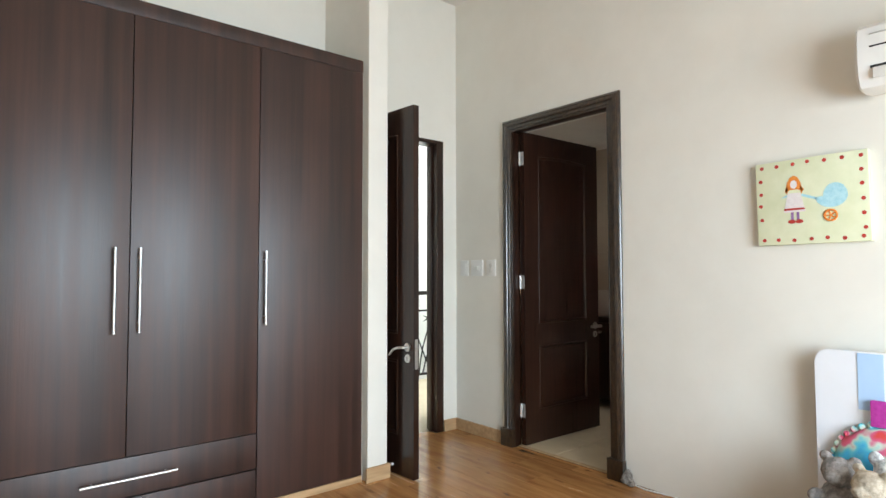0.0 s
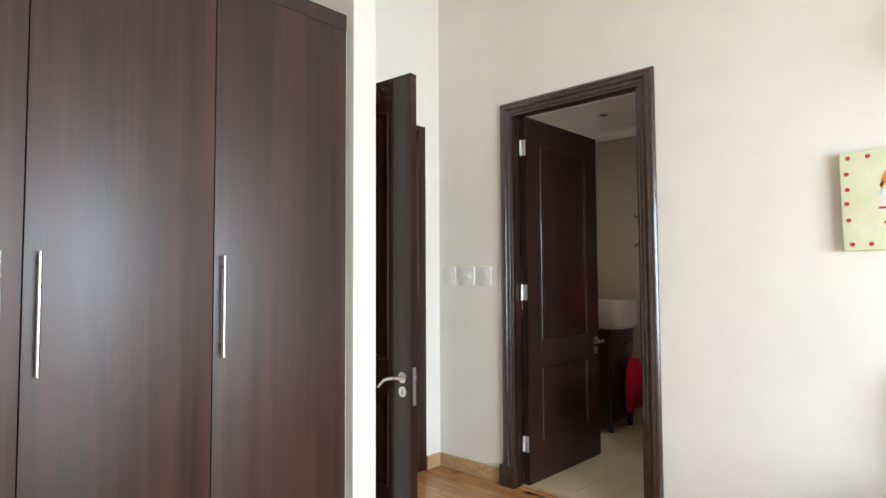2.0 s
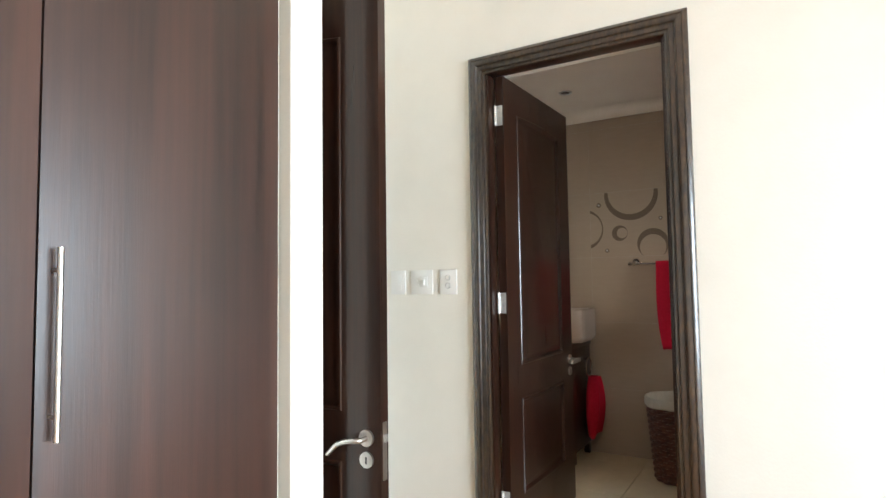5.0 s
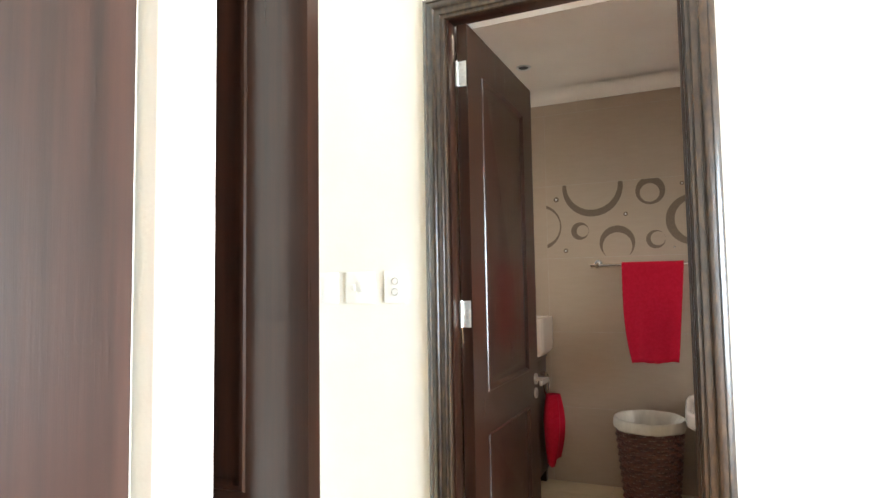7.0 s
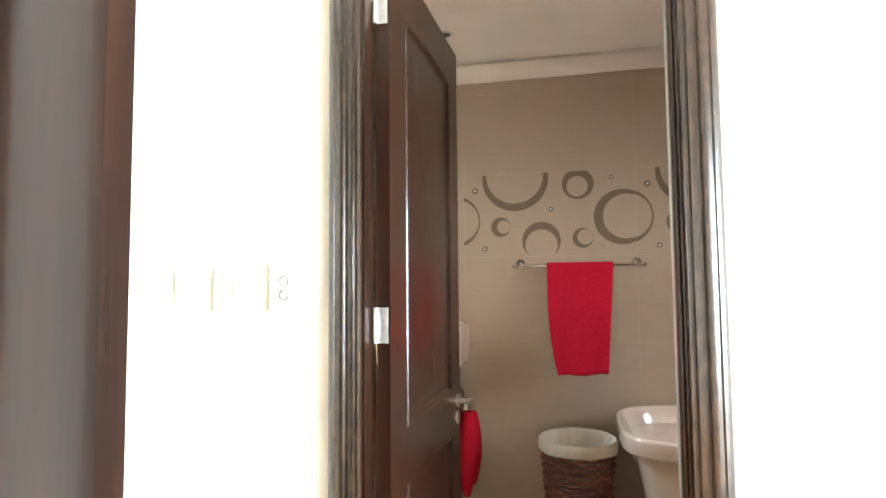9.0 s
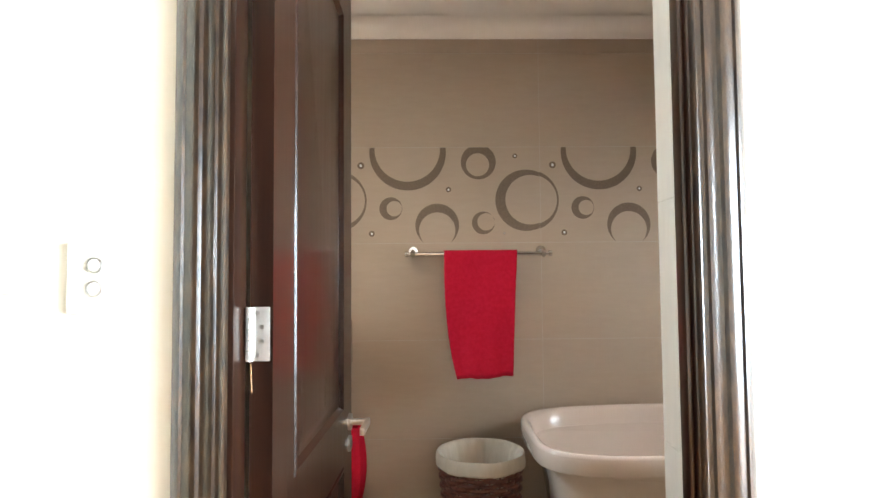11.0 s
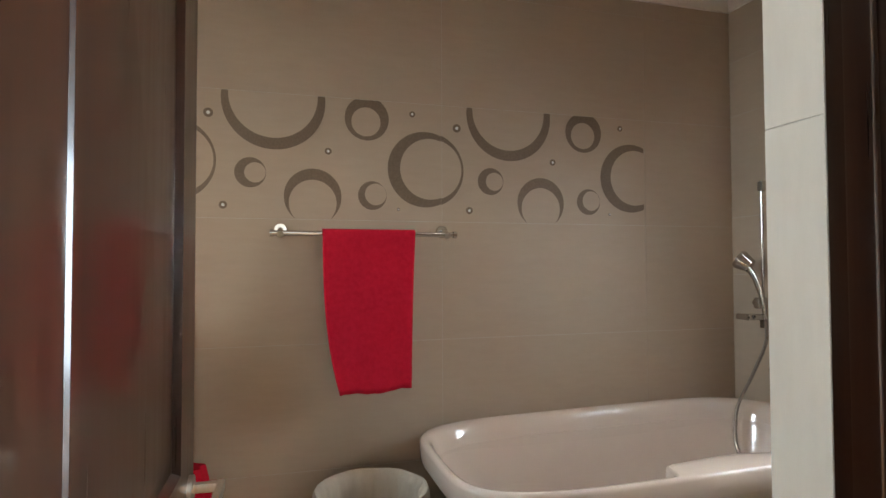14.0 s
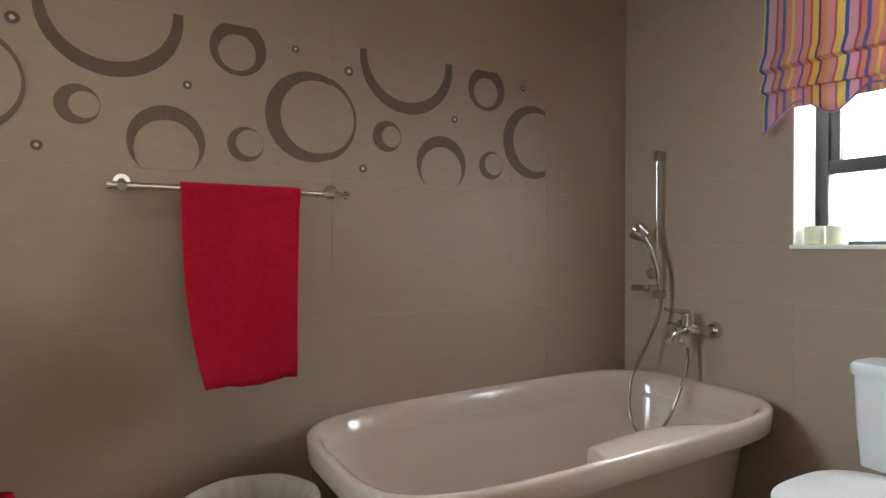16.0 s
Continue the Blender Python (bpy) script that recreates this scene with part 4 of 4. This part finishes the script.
part("mount", rodded((0, -0.001, 0), (0, -0.028, 0), 0.014, 20), CHROME, ring_holder)
bm = bmesh.new()
tube(bm, [(0.066 * math.sin(a * math.pi / 18), -0.036, -0.062 + 0.066 * math.cos(a * math.pi / 18)) for a in range(36)], 0.0042, 10, True)
part("ring", bm, CHROME, ring_holder)
bm = bmesh.new()
cols = []
for i in range(33):
    a = 2 * math.pi * i / 32
    col = []
    for j in range(25):
        f = j / 24
        w = 0.042 + 0.100 * f ** 0.8 - 0.02 * max(0, f - 0.75)
        th = 0.020 + 0.036 * math.sin(math.pi * min(1, f * 0.8 + 0.15))
        fold = 1 + 0.28 * math.sin(5 * a + 1.0)
        col.append((4.60 + w * math.cos(a) * (0.9 + 0.1 * fold), 2.890 + th * math.sin(a) * fold, 0.585 - 0.41 * f + 0.012 * f * math.sin(3 * a)))
    cols.append(col)
loft(bm, [[cols[i][j] for i in range(32)] for j in range(25)], True, True)
solo("hand_towel", bm, TOWEL, "red hand towel bunched through the towel ring", "towel")

# shower rail, hand shower, hose and tap
FY = 0.492
shower = thing("shower_set", pose(-0.039, 0, -0.012), "chrome shower rail with hand shower and hose", "shower")
part("riser", rodded((4.57, FY + 0.045, 1.00), (4.57, FY + 0.045, 1.655), 0.0062, 18), CHROME, shower)
for z in (1.63, 1.02):
    bm = bmesh.new()
    box(bm, 4.556, 4.584, FY + 0.001, FY + 0.056, z - 0.022, z + 0.022, bevel=0.006)
    part("wall_bracket", bm, CHROME, shower)
s = part("slider", boxed(4.553, 4.587, FY + 0.030, FY + 0.085, 1.085, 1.135, bevel=0.008), CHROME, shower)
part("knob", rodded((4.587, FY + 0.05, 1.11), (4.615, FY + 0.05, 1.11), 0.013, 18), CHROME, s)
bm = bmesh.new()
box(bm, 4.555, 4.635, FY + 0.050, FY + 0.140, 1.035, 1.062, bevel=0.010, seg=3)
part("soap_dish", bm, CHROME, shower, "small chrome soap dish")
hs = bmesh.new()
tube(hs, [(4.520, FY + 0.085, 1.045), (4.520, FY + 0.092, 1.10), (4.530, FY + 0.10, 1.16), (4.552, FY + 0.11, 1.225), (4.575, FY + 0.12, 1.265)], [0.010, 0.0115, 0.0125, 0.0125, 0.015], 16)
rod(hs, (4.566, FY + 0.115, 1.272), (4.600, FY + 0.135, 1.300), 0.030, 24, 0.043)
rod(hs, (4.600, FY + 0.135, 1.300), (4.610, FY + 0.141, 1.308), 0.043, 24, 0.040)
part("hand_shower", hs, CHROME, shower)


def smooth_path(ps, n):
    out = []
    q = [Vector(p) for p in ps]
    q = [2 * q[0] - q[1]] + q + [2 * q[-1] - q[-2]]
    for i in range(1, len(q) - 2):
        for k in range(n):
            t = k / n
            out.append(0.5 * (2 * q[i] + (q[i + 1] - q[i - 1]) * t + (2 * q[i - 1] - 5 * q[i] + 4 * q[i + 1] - q[i + 2]) * t * t + (3 * q[i] - q[i - 1] - 3 * q[i + 1] + q[i + 2]) * t ** 3))
    return out + [q[-2]]


bm = bmesh.new()
tube(bm, smooth_path([(4.520, FY + 0.085, 1.045), (4.528, FY + 0.08, 0.94), (4.572, FY + 0.115, 0.79), (4.608, FY + 0.165, 0.64), (4.580, FY + 0.195, 0.49), (4.500, FY + 0.205, 0.435), (4.415, FY + 0.185, 0.50), (4.385, FY + 0.14, 0.62), (4.385, FY + 0.085, 0.74), (4.387, FY + 0.08, 0.815)], 12), 0.0074, 10)
part("hose", bm, HOSE, shower, "flexible steel shower hose")

tap = thing("bath_mixer_tap", pose(-0.010, 0, 0.010), "chrome wall-mounted bath mixer tap", "tap")
for x in (4.285, 4.435):
    p = part("rose", rodded((x, FY + 0.0005, 0.868), (x, FY + 0.022, 0.868), 0.034, 28, 0.026), CHROME, tap)
    part("elbow", rodded((x, FY + 0.021, 0.868), (x, FY + 0.075, 0.868), 0.015, 18), CHROME, p)
bm = bmesh.new()
rod(bm, (4.270, FY + 0.075, 0.868), (4.450, FY + 0.075, 0.868), 0.021, 24)
part("body", bm, CHROME, tap)
bm = bmesh.new()
rod(bm, (4.36, FY + 0.075, 0.88), (4.36, FY + 0.075, 0.928), 0.025, 24, 0.023)
part("cartridge", bm, CHROME, tap)
bm = bmesh.new()
tube(bm, [(4.36, FY + 0.075, 0.932), (4.37, FY + 0.12, 0.945), (4.385, FY + 0.185, 0.955)], [0.016, 0.010, 0.007], 14)
part("lever", bm, CHROME, tap)
bm = bmesh.new()
tube(bm, [(4.36, FY + 0.08, 0.862), (4.36, FY + 0.13, 0.858), (4.36, FY + 0.175, 0.846), (4.36, FY + 0.192, 0.825)], [0.018, 0.017, 0.016, 0.014], 16)
part("spout", bm, CHROME, tap)
part("hose_union", rodded((4.387, FY + 0.08, 0.845), (4.387, FY + 0.08, 0.812), 0.011, 16), CHROME, tap)

# toilet
toilet = thing("toilet", pose(3.540, 0.492, 0), "white close-coupled ceramic toilet with its lid closed", "toilet")


def lump_ring(cx, cy, rx, ry, z, power=2.6, n=64):
    return [(cx + rx * math.copysign(abs(math.cos(a)) ** (2 / power), math.cos(a)), cy + ry * math.copysign(abs(math.sin(a)) ** (2 / power), math.sin(a)), z) for a in (2 * math.pi * k / n for k in range(n))]


bm = bmesh.new()
loft(bm, [lump_ring(0, 0.085, 0.150, 0.075, 0.552, 7), lump_ring(0, 0.085, 0.160, 0.078, 0.66, 7), lump_ring(0, 0.085, 0.168, 0.080, 0.826, 7)], True, True)
part("cistern", bm, SANITARY, toilet)
bm = bmesh.new()
loft(bm, [lump_ring(0, 0.087, 0.172, 0.084, 0.827, 7), lump_ring(0, 0.087, 0.176, 0.086, 0.836, 7), lump_ring(0, 0.087, 0.176, 0.086, 0.856, 7), lump_ring(0, 0.087, 0.168, 0.080, 0.866, 7)], True, True)
lid_c = part("cistern_lid", bm, SANITARY, toilet)
part("flush_button", rodded((0, 0.087, 0.866), (0, 0.087, 0.872), 0.022, 24), CHROME, lid_c)
bm = bmesh.new()
loft(bm, [lump_ring(0, 0.34, 0.12, 0.25, 0.0010, 3), lump_ring(0, 0.34, 0.115, 0.25, 0.1350, 3), lump_ring(0, 0.36, 0.135, 0.27, 0.2812, 2.8), lump_ring(0, 0.38, 0.180, 0.29, 0.4725, 2.6), lump_ring(0, 0.38, 0.185, 0.295, 0.5119, 2.6)], True, True)
part("bowl", bm, SANITARY, toilet)
bm = bmesh.new()
loft(bm, [lump_ring(0, 0.425, 0.188, 0.232, 0.5141, 2.5), lump_ring(0, 0.425, 0.195, 0.240, 0.5198, 2.5), lump_ring(0, 0.425, 0.195, 0.240, 0.5333, 2.5)], True, True)
part("seat", bm, PLASTIC, toilet)
bm = bmesh.new()
loft(bm, [lump_ring(0, 0.423, 0.193, 0.238, 0.5338, 2.5), lump_ring(0, 0.423, 0.195, 0.240, 0.5467, 2.5), lump_ring(0, 0.423, 0.180, 0.225, 0.5580, 2.5), lump_ring(0, 0.423, 0.10, 0.14, 0.5625, 2.5)], True, True)
part("lid", bm, PLASTIC, toilet)

# window, sill and blind
w2 = thing("window_2", pose(3.609, 0.328, 1.727), "small black-framed window with frosted glass", "window")
w2["kind"] = "structure"
for x0, x1, z0, z1 in ((-0.355, -0.31, -0.504, 0.509), (0.31, 0.355, -0.504, 0.509), (-0.31, 0.31, -0.504, -0.487), (-0.31, 0.31, 0.46, 0.509), (-0.31, 0.31, -0.245, -0.195)):
    part("window_frame", boxed(x0, x1, -0.03, 0.03, z0, z1, bevel=0.003), BLACKMETAL, w2)
part("sash", boxed(0.275, 0.309, -0.022, 0.022, -0.194, 0.459, bevel=0.003), BLACKMETAL, w2)
FROST = bpy.data.materials.new("frosted_glass")
FROST.use_nodes = True
fp = FROST.node_tree.nodes["Principled BSDF"]
fp.inputs["Base Color"].default_value = (0.95, 0.97, 0.97, 1)
fp.inputs["Transmission Weight"].default_value = 1.0
fp.inputs["Roughness"].default_value = 0.45
for x0, x1, z0, z1 in ((-0.31, 0.31, -0.487, -0.245), (-0.31, 0.275, -0.195, 0.46)):
    g = part("pane", boxed(x0, x1, -0.004, 0.004, z0 + 0.0005, z1 - 0.0005), FROST, w2, "frosted glass pane")
    g.visible_shadow = False
bm = bmesh.new()
box(bm, BW0 - 0.004, BW1 + 0.012, 0.360, 0.504, BZ0 - 0.012, BZ0 + 0.003, bevel=0.003)
structure("window_sill", bm, PAINT, "white-painted window sill", "sill")
bm = bmesh.new()
box(bm, BW1 - 0.004, BW1 + 0.001, SY - 0.13, SY + 0.009, BZ0 + 0.004, BZ1, bevel=0.001)
box(bm, BW0 - 0.001, BW0 + 0.004, SY - 0.13, SY + 0.009, BZ0 + 0.004, BZ1, bevel=0.001)
structure("trim_reveal", bm, PAINT, "white plastered window reveal", "reveal")
glow = glowing("bright_overcast_distance", (0.86, 0.93, 1.0), 6.0)
structure("backdrop", boxed(3.08, 5.2, -0.9, -0.88, 0.2, 3.6), glow, "bright white daylight outside the frosted window", "backdrop")

STRIPES = bpy.data.materials.new("striped_blind_fabric")
STRIPES.use_nodes = True
n_, l_ = STRIPES.node_tree.nodes, STRIPES.node_tree.links
tc_ = n_.new("ShaderNodeTexCoord")
sx_ = n_.new("ShaderNodeSeparateXYZ")
l_.new(tc_.outputs["Object"], sx_.inputs[0])
mu_ = n_.new("ShaderNodeMath")
mu_.operation = "MULTIPLY"
mu_.inputs[1].default_value = 1 / 0.27
l_.new(sx_.outputs[0], mu_.inputs[0])
fr_ = n_.new("ShaderNodeMath")
fr_.operation = "FRACT"
l_.new(mu_.outputs[0], fr_.inputs[0])
ra_ = n_.new("ShaderNodeValToRGB")
ra_.color_ramp.interpolation = "CONSTANT"
PALE_ = ((0.0, (0.60, 0.24, 0.14)), (0.05, (0.08, 0.06, 0.26)), (0.075, (0.66, 0.50, 0.12)), (0.15, (0.50, 0.10, 0.10)), (0.18, (0.58, 0.30, 0.24)), (0.26, (0.12, 0.10, 0.34)), (0.285, (0.62, 0.28, 0.34)), (0.38, (0.70, 0.56, 0.16)), (0.42, (0.60, 0.30, 0.22)),
         (0.50, (0.16, 0.16, 0.46)), (0.54, (0.62, 0.30, 0.18)), (0.60, (0.40, 0.10, 0.20)), (0.63, (0.64, 0.38, 0.42)), (0.73, (0.08, 0.14, 0.42)), (0.77, (0.70, 0.56, 0.18)), (0.86, (0.46, 0.12, 0.14)), (0.89, (0.58, 0.32, 0.34)), (0.96, (0.54, 0.34, 0.20)))
els = ra_.color_ramp.elements
els[0].position, els[0].color = PALE_[0][0], (*PALE_[0][1], 1)
els[1].position, els[1].color = PALE_[1][0], (*PALE_[1][1], 1)
for pos, col in PALE_[2:]:
    e = els.new(pos)
    e.color = (*col, 1)
l_.new(fr_.outputs[0], ra_.inputs[0])
sp_ = n_["Principled BSDF"]
sp_.inputs["Roughness"].default_value = 0.85
l_.new(ra_.outputs[0], sp_.inputs["Base Color"])
tr_ = n_.new("ShaderNodeBsdfTranslucent")
l_.new(ra_.outputs[0], tr_.inputs[0])
mx_ = n_.new("ShaderNodeMixShader")
mx_.inputs[0].default_value = 0.18
l_.new(sp_.outputs[0], mx_.inputs[1])
l_.new(tr_.outputs[0], mx_.inputs[2])
l_.new(mx_.outputs[0], n_["Material Output"].inputs["Surface"])
blind = thing("roman_blind", pose(3.565, 0.492, -0.01), "bunched roman blind in bright multicoloured stripes", "blind")
part("head_rail", boxed(-0.47, 0.485, 0.002, 0.035, 2.33, 2.37, bevel=0.004), WHITEBOARD, blind)
bm = bmesh.new()
path = [(0.040, 2.365), (0.045, 2.20), (0.050, 2.05), (0.058, 1.93), (0.080, 1.885), (0.085, 1.868), (0.060, 1.862), (0.050, 1.875), (0.056, 1.84), (0.075, 1.800), (0.078, 1.788), (0.055, 1.785), (0.048, 1.79), (0.050, 1.76), (0.052, 1.73), (0.050, 1.70)]
nx = 96
cols = []
for i in range(nx + 1):
    u = i / nx
    x = -0.472 + 0.957 * u
    sag = 0.018 * math.sin(math.pi * u)
    tail = 0.034 * math.cos(u * 2 * math.pi * 4) ** 1 + 0.012 * abs(2 * u - 1) ** 6
    col = []
    for j, (y, z) in enumerate(path):
        d = min(1.0, j / 9)
        zz = z - sag * d + 0.004 * math.sin(11 * u + j)
        if j == len(path) - 1:
            zz = 1.715 - tail - 0.025 * abs(2 * u - 1) ** 4
        col.append(bm.verts.new((x, y + 0.004 * math.sin(17 * u + j * 0.6), zz)))
    cols.append(col)
for A, B in zip(cols, cols[1:]):
    for j in range(len(path) - 1):
        bm.faces.new((A[j], A[j + 1], B[j + 1], B[j]))
thicken(part("fabric", bm, STRIPES, blind), 0.002)
bm = bmesh.new()
tube(bm, [c for c in [(-0.472 + 0.957 * k / nx, 0.050 + 0.004 * math.sin(17 * k / nx + 9), 1.715 - 0.034 * math.cos(k / nx * 2 * math.pi * 4) - 0.012 * abs(2 * k / nx - 1) ** 6 - 0.025 * abs(2 * k / nx - 1) ** 4) for k in range(nx + 1)]], 0.004, 8)
part("piping", bm, MAUVE, blind, "dark piped scalloped hem")
CUPM = material("pale_cup_glaze", (0.62, 0.60, 0.50), (0.72, 0.66, 0.30), 0.4, grain=(30, 30, 30), contrast=(0.5, 0.62))
for x in (3.918, 3.846):
    bm = bmesh.new()
    loft(bm, [lump_ring(0, 0, r, r, z, 2, 32) for r, z in ((0.029, 0.0005), (0.033, 0.004), (0.0335, 0.062), (0.0325, 0.066), (0.030, 0.064), (0.029, 0.01))], True, True)
    solo("candle_cup", bm, CUPM, "small pale patterned cup on the window sill", "cup", pose(x, 0.447, BZ0 + 0.003), "cups on the sill")

# recessed downlights
LIT = glowing("lamp_glow", (1.0, 0.85, 0.65), 14.0)
for sx, sy, lit in ((3.55, 2.92, 1), (4.225, 2.925, 0), (3.55, 1.55, 1), (4.19, 1.55, 0)):
    dl = thing("downlight", pose(sx, sy, BATH_TOP), "chrome recessed ceiling downlight", "downlight", "bathroom downlights")
    bm = bmesh.new()
    loft(bm, [lump_ring(0, 0, r, r, z, 2, 40) for r, z in ((0.044, -0.001), (0.043, -0.006), (0.036, -0.007), (0.031, -0.002))])
    part("bezel", bm, STEEL, dl)
    part("bulb", rodded((0, 0, -0.0008), (0, 0, -0.0022), 0.030, 32), LIT if lit else BLACKMETAL, dl)


# ---- floor planks, tiles and their motifs ----
def piece_mesh(name, dims, mat, bevel):
    return mesh_of(name, boxed(*dims, bevel=bevel, seg=1), mat, False)


def piece(name, me, parent, loc):
    ob = new(name, me)
    ob.location = loc
    ob.parent = parent
    return ob


TH = 0.0018
TW, TT = 0.977, 0.486
zs = [0.0, 0.478, 0.964, 1.450, 1.938, 2.424, 2.500]
ys = [SY + 0.002, 0.978, 1.955, 2.932, BN]
J = 0.0007
for z0, z1 in zip(zs, zs[1:]):
    for y0, y1 in zip(ys, ys[1:]):
        me = piece_mesh("tile", (0, TH, 0, y1 - y0 - 2 * J, 0, z1 - z0 - 2 * J), TILE, 0.0004)
        piece("tile", me, wall_back, (EX - TH, y0 + J, z0 + J))
zw = [0.0, 0.53, 1.015, 1.222, 1.495, 1.985, 2.25, 2.50]
xw = [BXI, BW0, BW1, EX]
for z0, z1 in zip(zw, zw[1:]):
    for x0, x1 in zip(xw, xw[1:]):
        if x0 == BW0 and z0 >= 1.2 and z1 <= 2.26:
            continue
        me = piece_mesh("tile", (0, x1 - x0 - 2 * J, 0, TH, 0, z1 - z0 - 2 * J), TILE, 0.0004)
        piece("tile", me, wall_window, (x0 + J, SY, z0 + J))

# tiled reveal beside the bathroom door and the wall's bathroom face
reveal = structure("wall_door_reveal", boxed(JX + 0.001, BXI - 0.0005, 2.02, 2.0472, 0, 2.290), WTILE, "white-tiled reveal beside the bathroom door", "reveal")
for z0, z1 in ((0, 0.478), (0.478, 0.952), (0.952, 1.426), (1.426, 1.90), (1.90, 2.289)):
    me = piece_mesh("tile", (0, BXI - JX - 0.001, 0, TH, 0, z1 - z0 - 2 * J), WTILE, 0.0004)
    piece("tile", me, reveal, (JX + 0.001, 2.0474, z0 + J))
bm = bmesh.new()
box(bm, BXI + 0.0005, BXI + 0.005, SY + 0.003, 2.019, 0, 2.50)
box(bm, BXI + 0.0005, BXI + 0.005, 2.863, BN, 0, 2.50)
box(bm, BXI + 0.0005, BXI + 0.005, 2.019, 2.863, 2.293, 2.50)
structure("wall_bath_door_side", bm, TILE, "taupe-tiled bathroom wall around the doorway", "wall")

# motif rings: outer centre and radius, inner centre and radius, in units of 1.2526 mm from the tile's top edge
S_, SU = 0.0012526, 0.001236
RINGS = [(231, 21, 154.7, 229.5, 7.4, 132.6), (521, 61, 71, 518, 72, 47), (161, 249, 46, 175, 249, 31), (350, 318, 88, 350, 338, 73),
         (539, 309, 46, 550, 305, 35), (716, 218, 125, 733, 216, 101), (-64, 218, 125, -47, 216, 101)]
DOTS = [(39, 74, 14), (672, 37, 10), (397, 173, 11), (83, 350, 12), (625, 352, 5)]


def ring_motif(ou, ov, orad, iu, iv, irad, y_left, span):
    """A flat raised ring between two circles, cut off at the tile's edges."""
    bm = bmesh.new()
    n = 72
    A, B = [], []
    for k in range(n):
        a = 2 * math.pi * k / n
        for lst, (cu, cv, r) in ((A, (ou, ov, orad)), (B, (iu, iv, irad))):
            lst.append(bm.verts.new((0, -((cu + 18) * SU + r * S_ * math.cos(a)), -(cv * S_ + r * S_ * math.sin(a)))))
    for k in range(n):
        bm.faces.new((A[k], A[(k + 1) % n], B[(k + 1) % n], B[k]))
    for co, no in (((0, 0, -0.0015), (0, 0, 1)), ((0, 0, -0.4855), (0, 0, -1)), ((0, -0.002, 0), (0, 1, 0)), ((0, -span, 0), (0, -1, 0))):
        bmesh.ops.bisect_plane(bm, geom=bm.verts[:] + bm.edges[:] + bm.faces[:], plane_co=co, plane_no=no, clear_outer=True)
    if not bm.faces:
        bm.free()
        return None
    made = bmesh.ops.extrude_face_region(bm, geom=bm.faces[:])
    for v in made["geom"]:
        if isinstance(v, bmesh.types.BMVert):
            v.co.x -= 0.0018
    return bm


PIN = material("silver_pin", (0.6, 0.58, 0.55), None, 0.3, 0.8)
for y_left in (2.935, 1.961):
    for r in RINGS:
        bm = ring_motif(*r, y_left, 0.975)
        if bm:
            ob = part("ring_motif", bm, MOTIF, wall_back)
            ob.location = (EX - TH + 0.0004, y_left, 1.938)
    for u, v, r in DOTS:
        bm = bmesh.new()
        rod(bm, (0.0002, 0, 0), (-0.0016, 0, 0), r * S_, 20)
        ob = part("dot_motif", bm, MOTIF, wall_back)
        ob.location = (EX - TH, y_left - (u + 18) * SU, 1.938 - v * S_)
        bm = bmesh.new()
        rod(bm, (-0.0015, 0, 0), (-0.0030, 0, 0), max(0.003, r * S_ * 0.38), 14)
        part("pin", bm, PIN, ob)

# bathroom floor tiles
fx, fy = [2.936, 3.35, 3.95, 4.55, EX], [SY, 0.75, 1.35, 1.95, 2.55, 3.15, BN]
fb = bpy.data.objects["floor_bathroom"]
for x0, x1 in zip(fx, fx[1:]):
    for y0, y1 in zip(fy, fy[1:]):
        me = piece_mesh("tile", (0, x1 - x0 - 0.004, 0, y1 - y0 - 0.004, 0, 0.008), FTILE, 0.001)
        piece("tile", me, fb, (x0 + 0.002, y0 + 0.002, -0.008))

# laminate planks run along y
PL, PW = 1.28, 0.192
full = piece_mesh("plank", (0, PW - 0.0006, 0, PL - 0.0006, 0, 0.012), LAMINATE, 0.0009)
fbed = bpy.data.objects["floor_bedroom"]
pr = random.Random(8)
x = -2.398
while x < BX - 0.01:
    w = min(PW, BX - 0.003 - x)
    y = -2.0 - pr.uniform(0.1, 1.2)
    while y < NY - 0.005:
        y0, y1 = max(y, -1.998), min(y + PL, NY - 0.003)
        if y1 - y0 > 0.02:
            if y1 - y0 > PL - 0.001 and w == PW:
                me = full
            else:
                me = piece_mesh("plank", (0, w - 0.0006, 0, y1 - y0 - 0.0006, 0, 0.012), LAMINATE, 0.0009)
            piece("plank", me, fbed, (x, y0, -0.012))
        y += PL
    x += PW
for x0, x1, y0, y1 in ((BX - 0.003, JX - 0.036, 2.051, 2.845), (H0 + 0.052, H1 - 0.083, NY - 0.003, NY + 0.079)):
    me = piece_mesh("plank", (0, x1 - x0, 0, y1 - y0, 0, 0.0115), LAMINATE, 0.001)
    piece("plank", me, fbed, (x0, y0, -0.012))
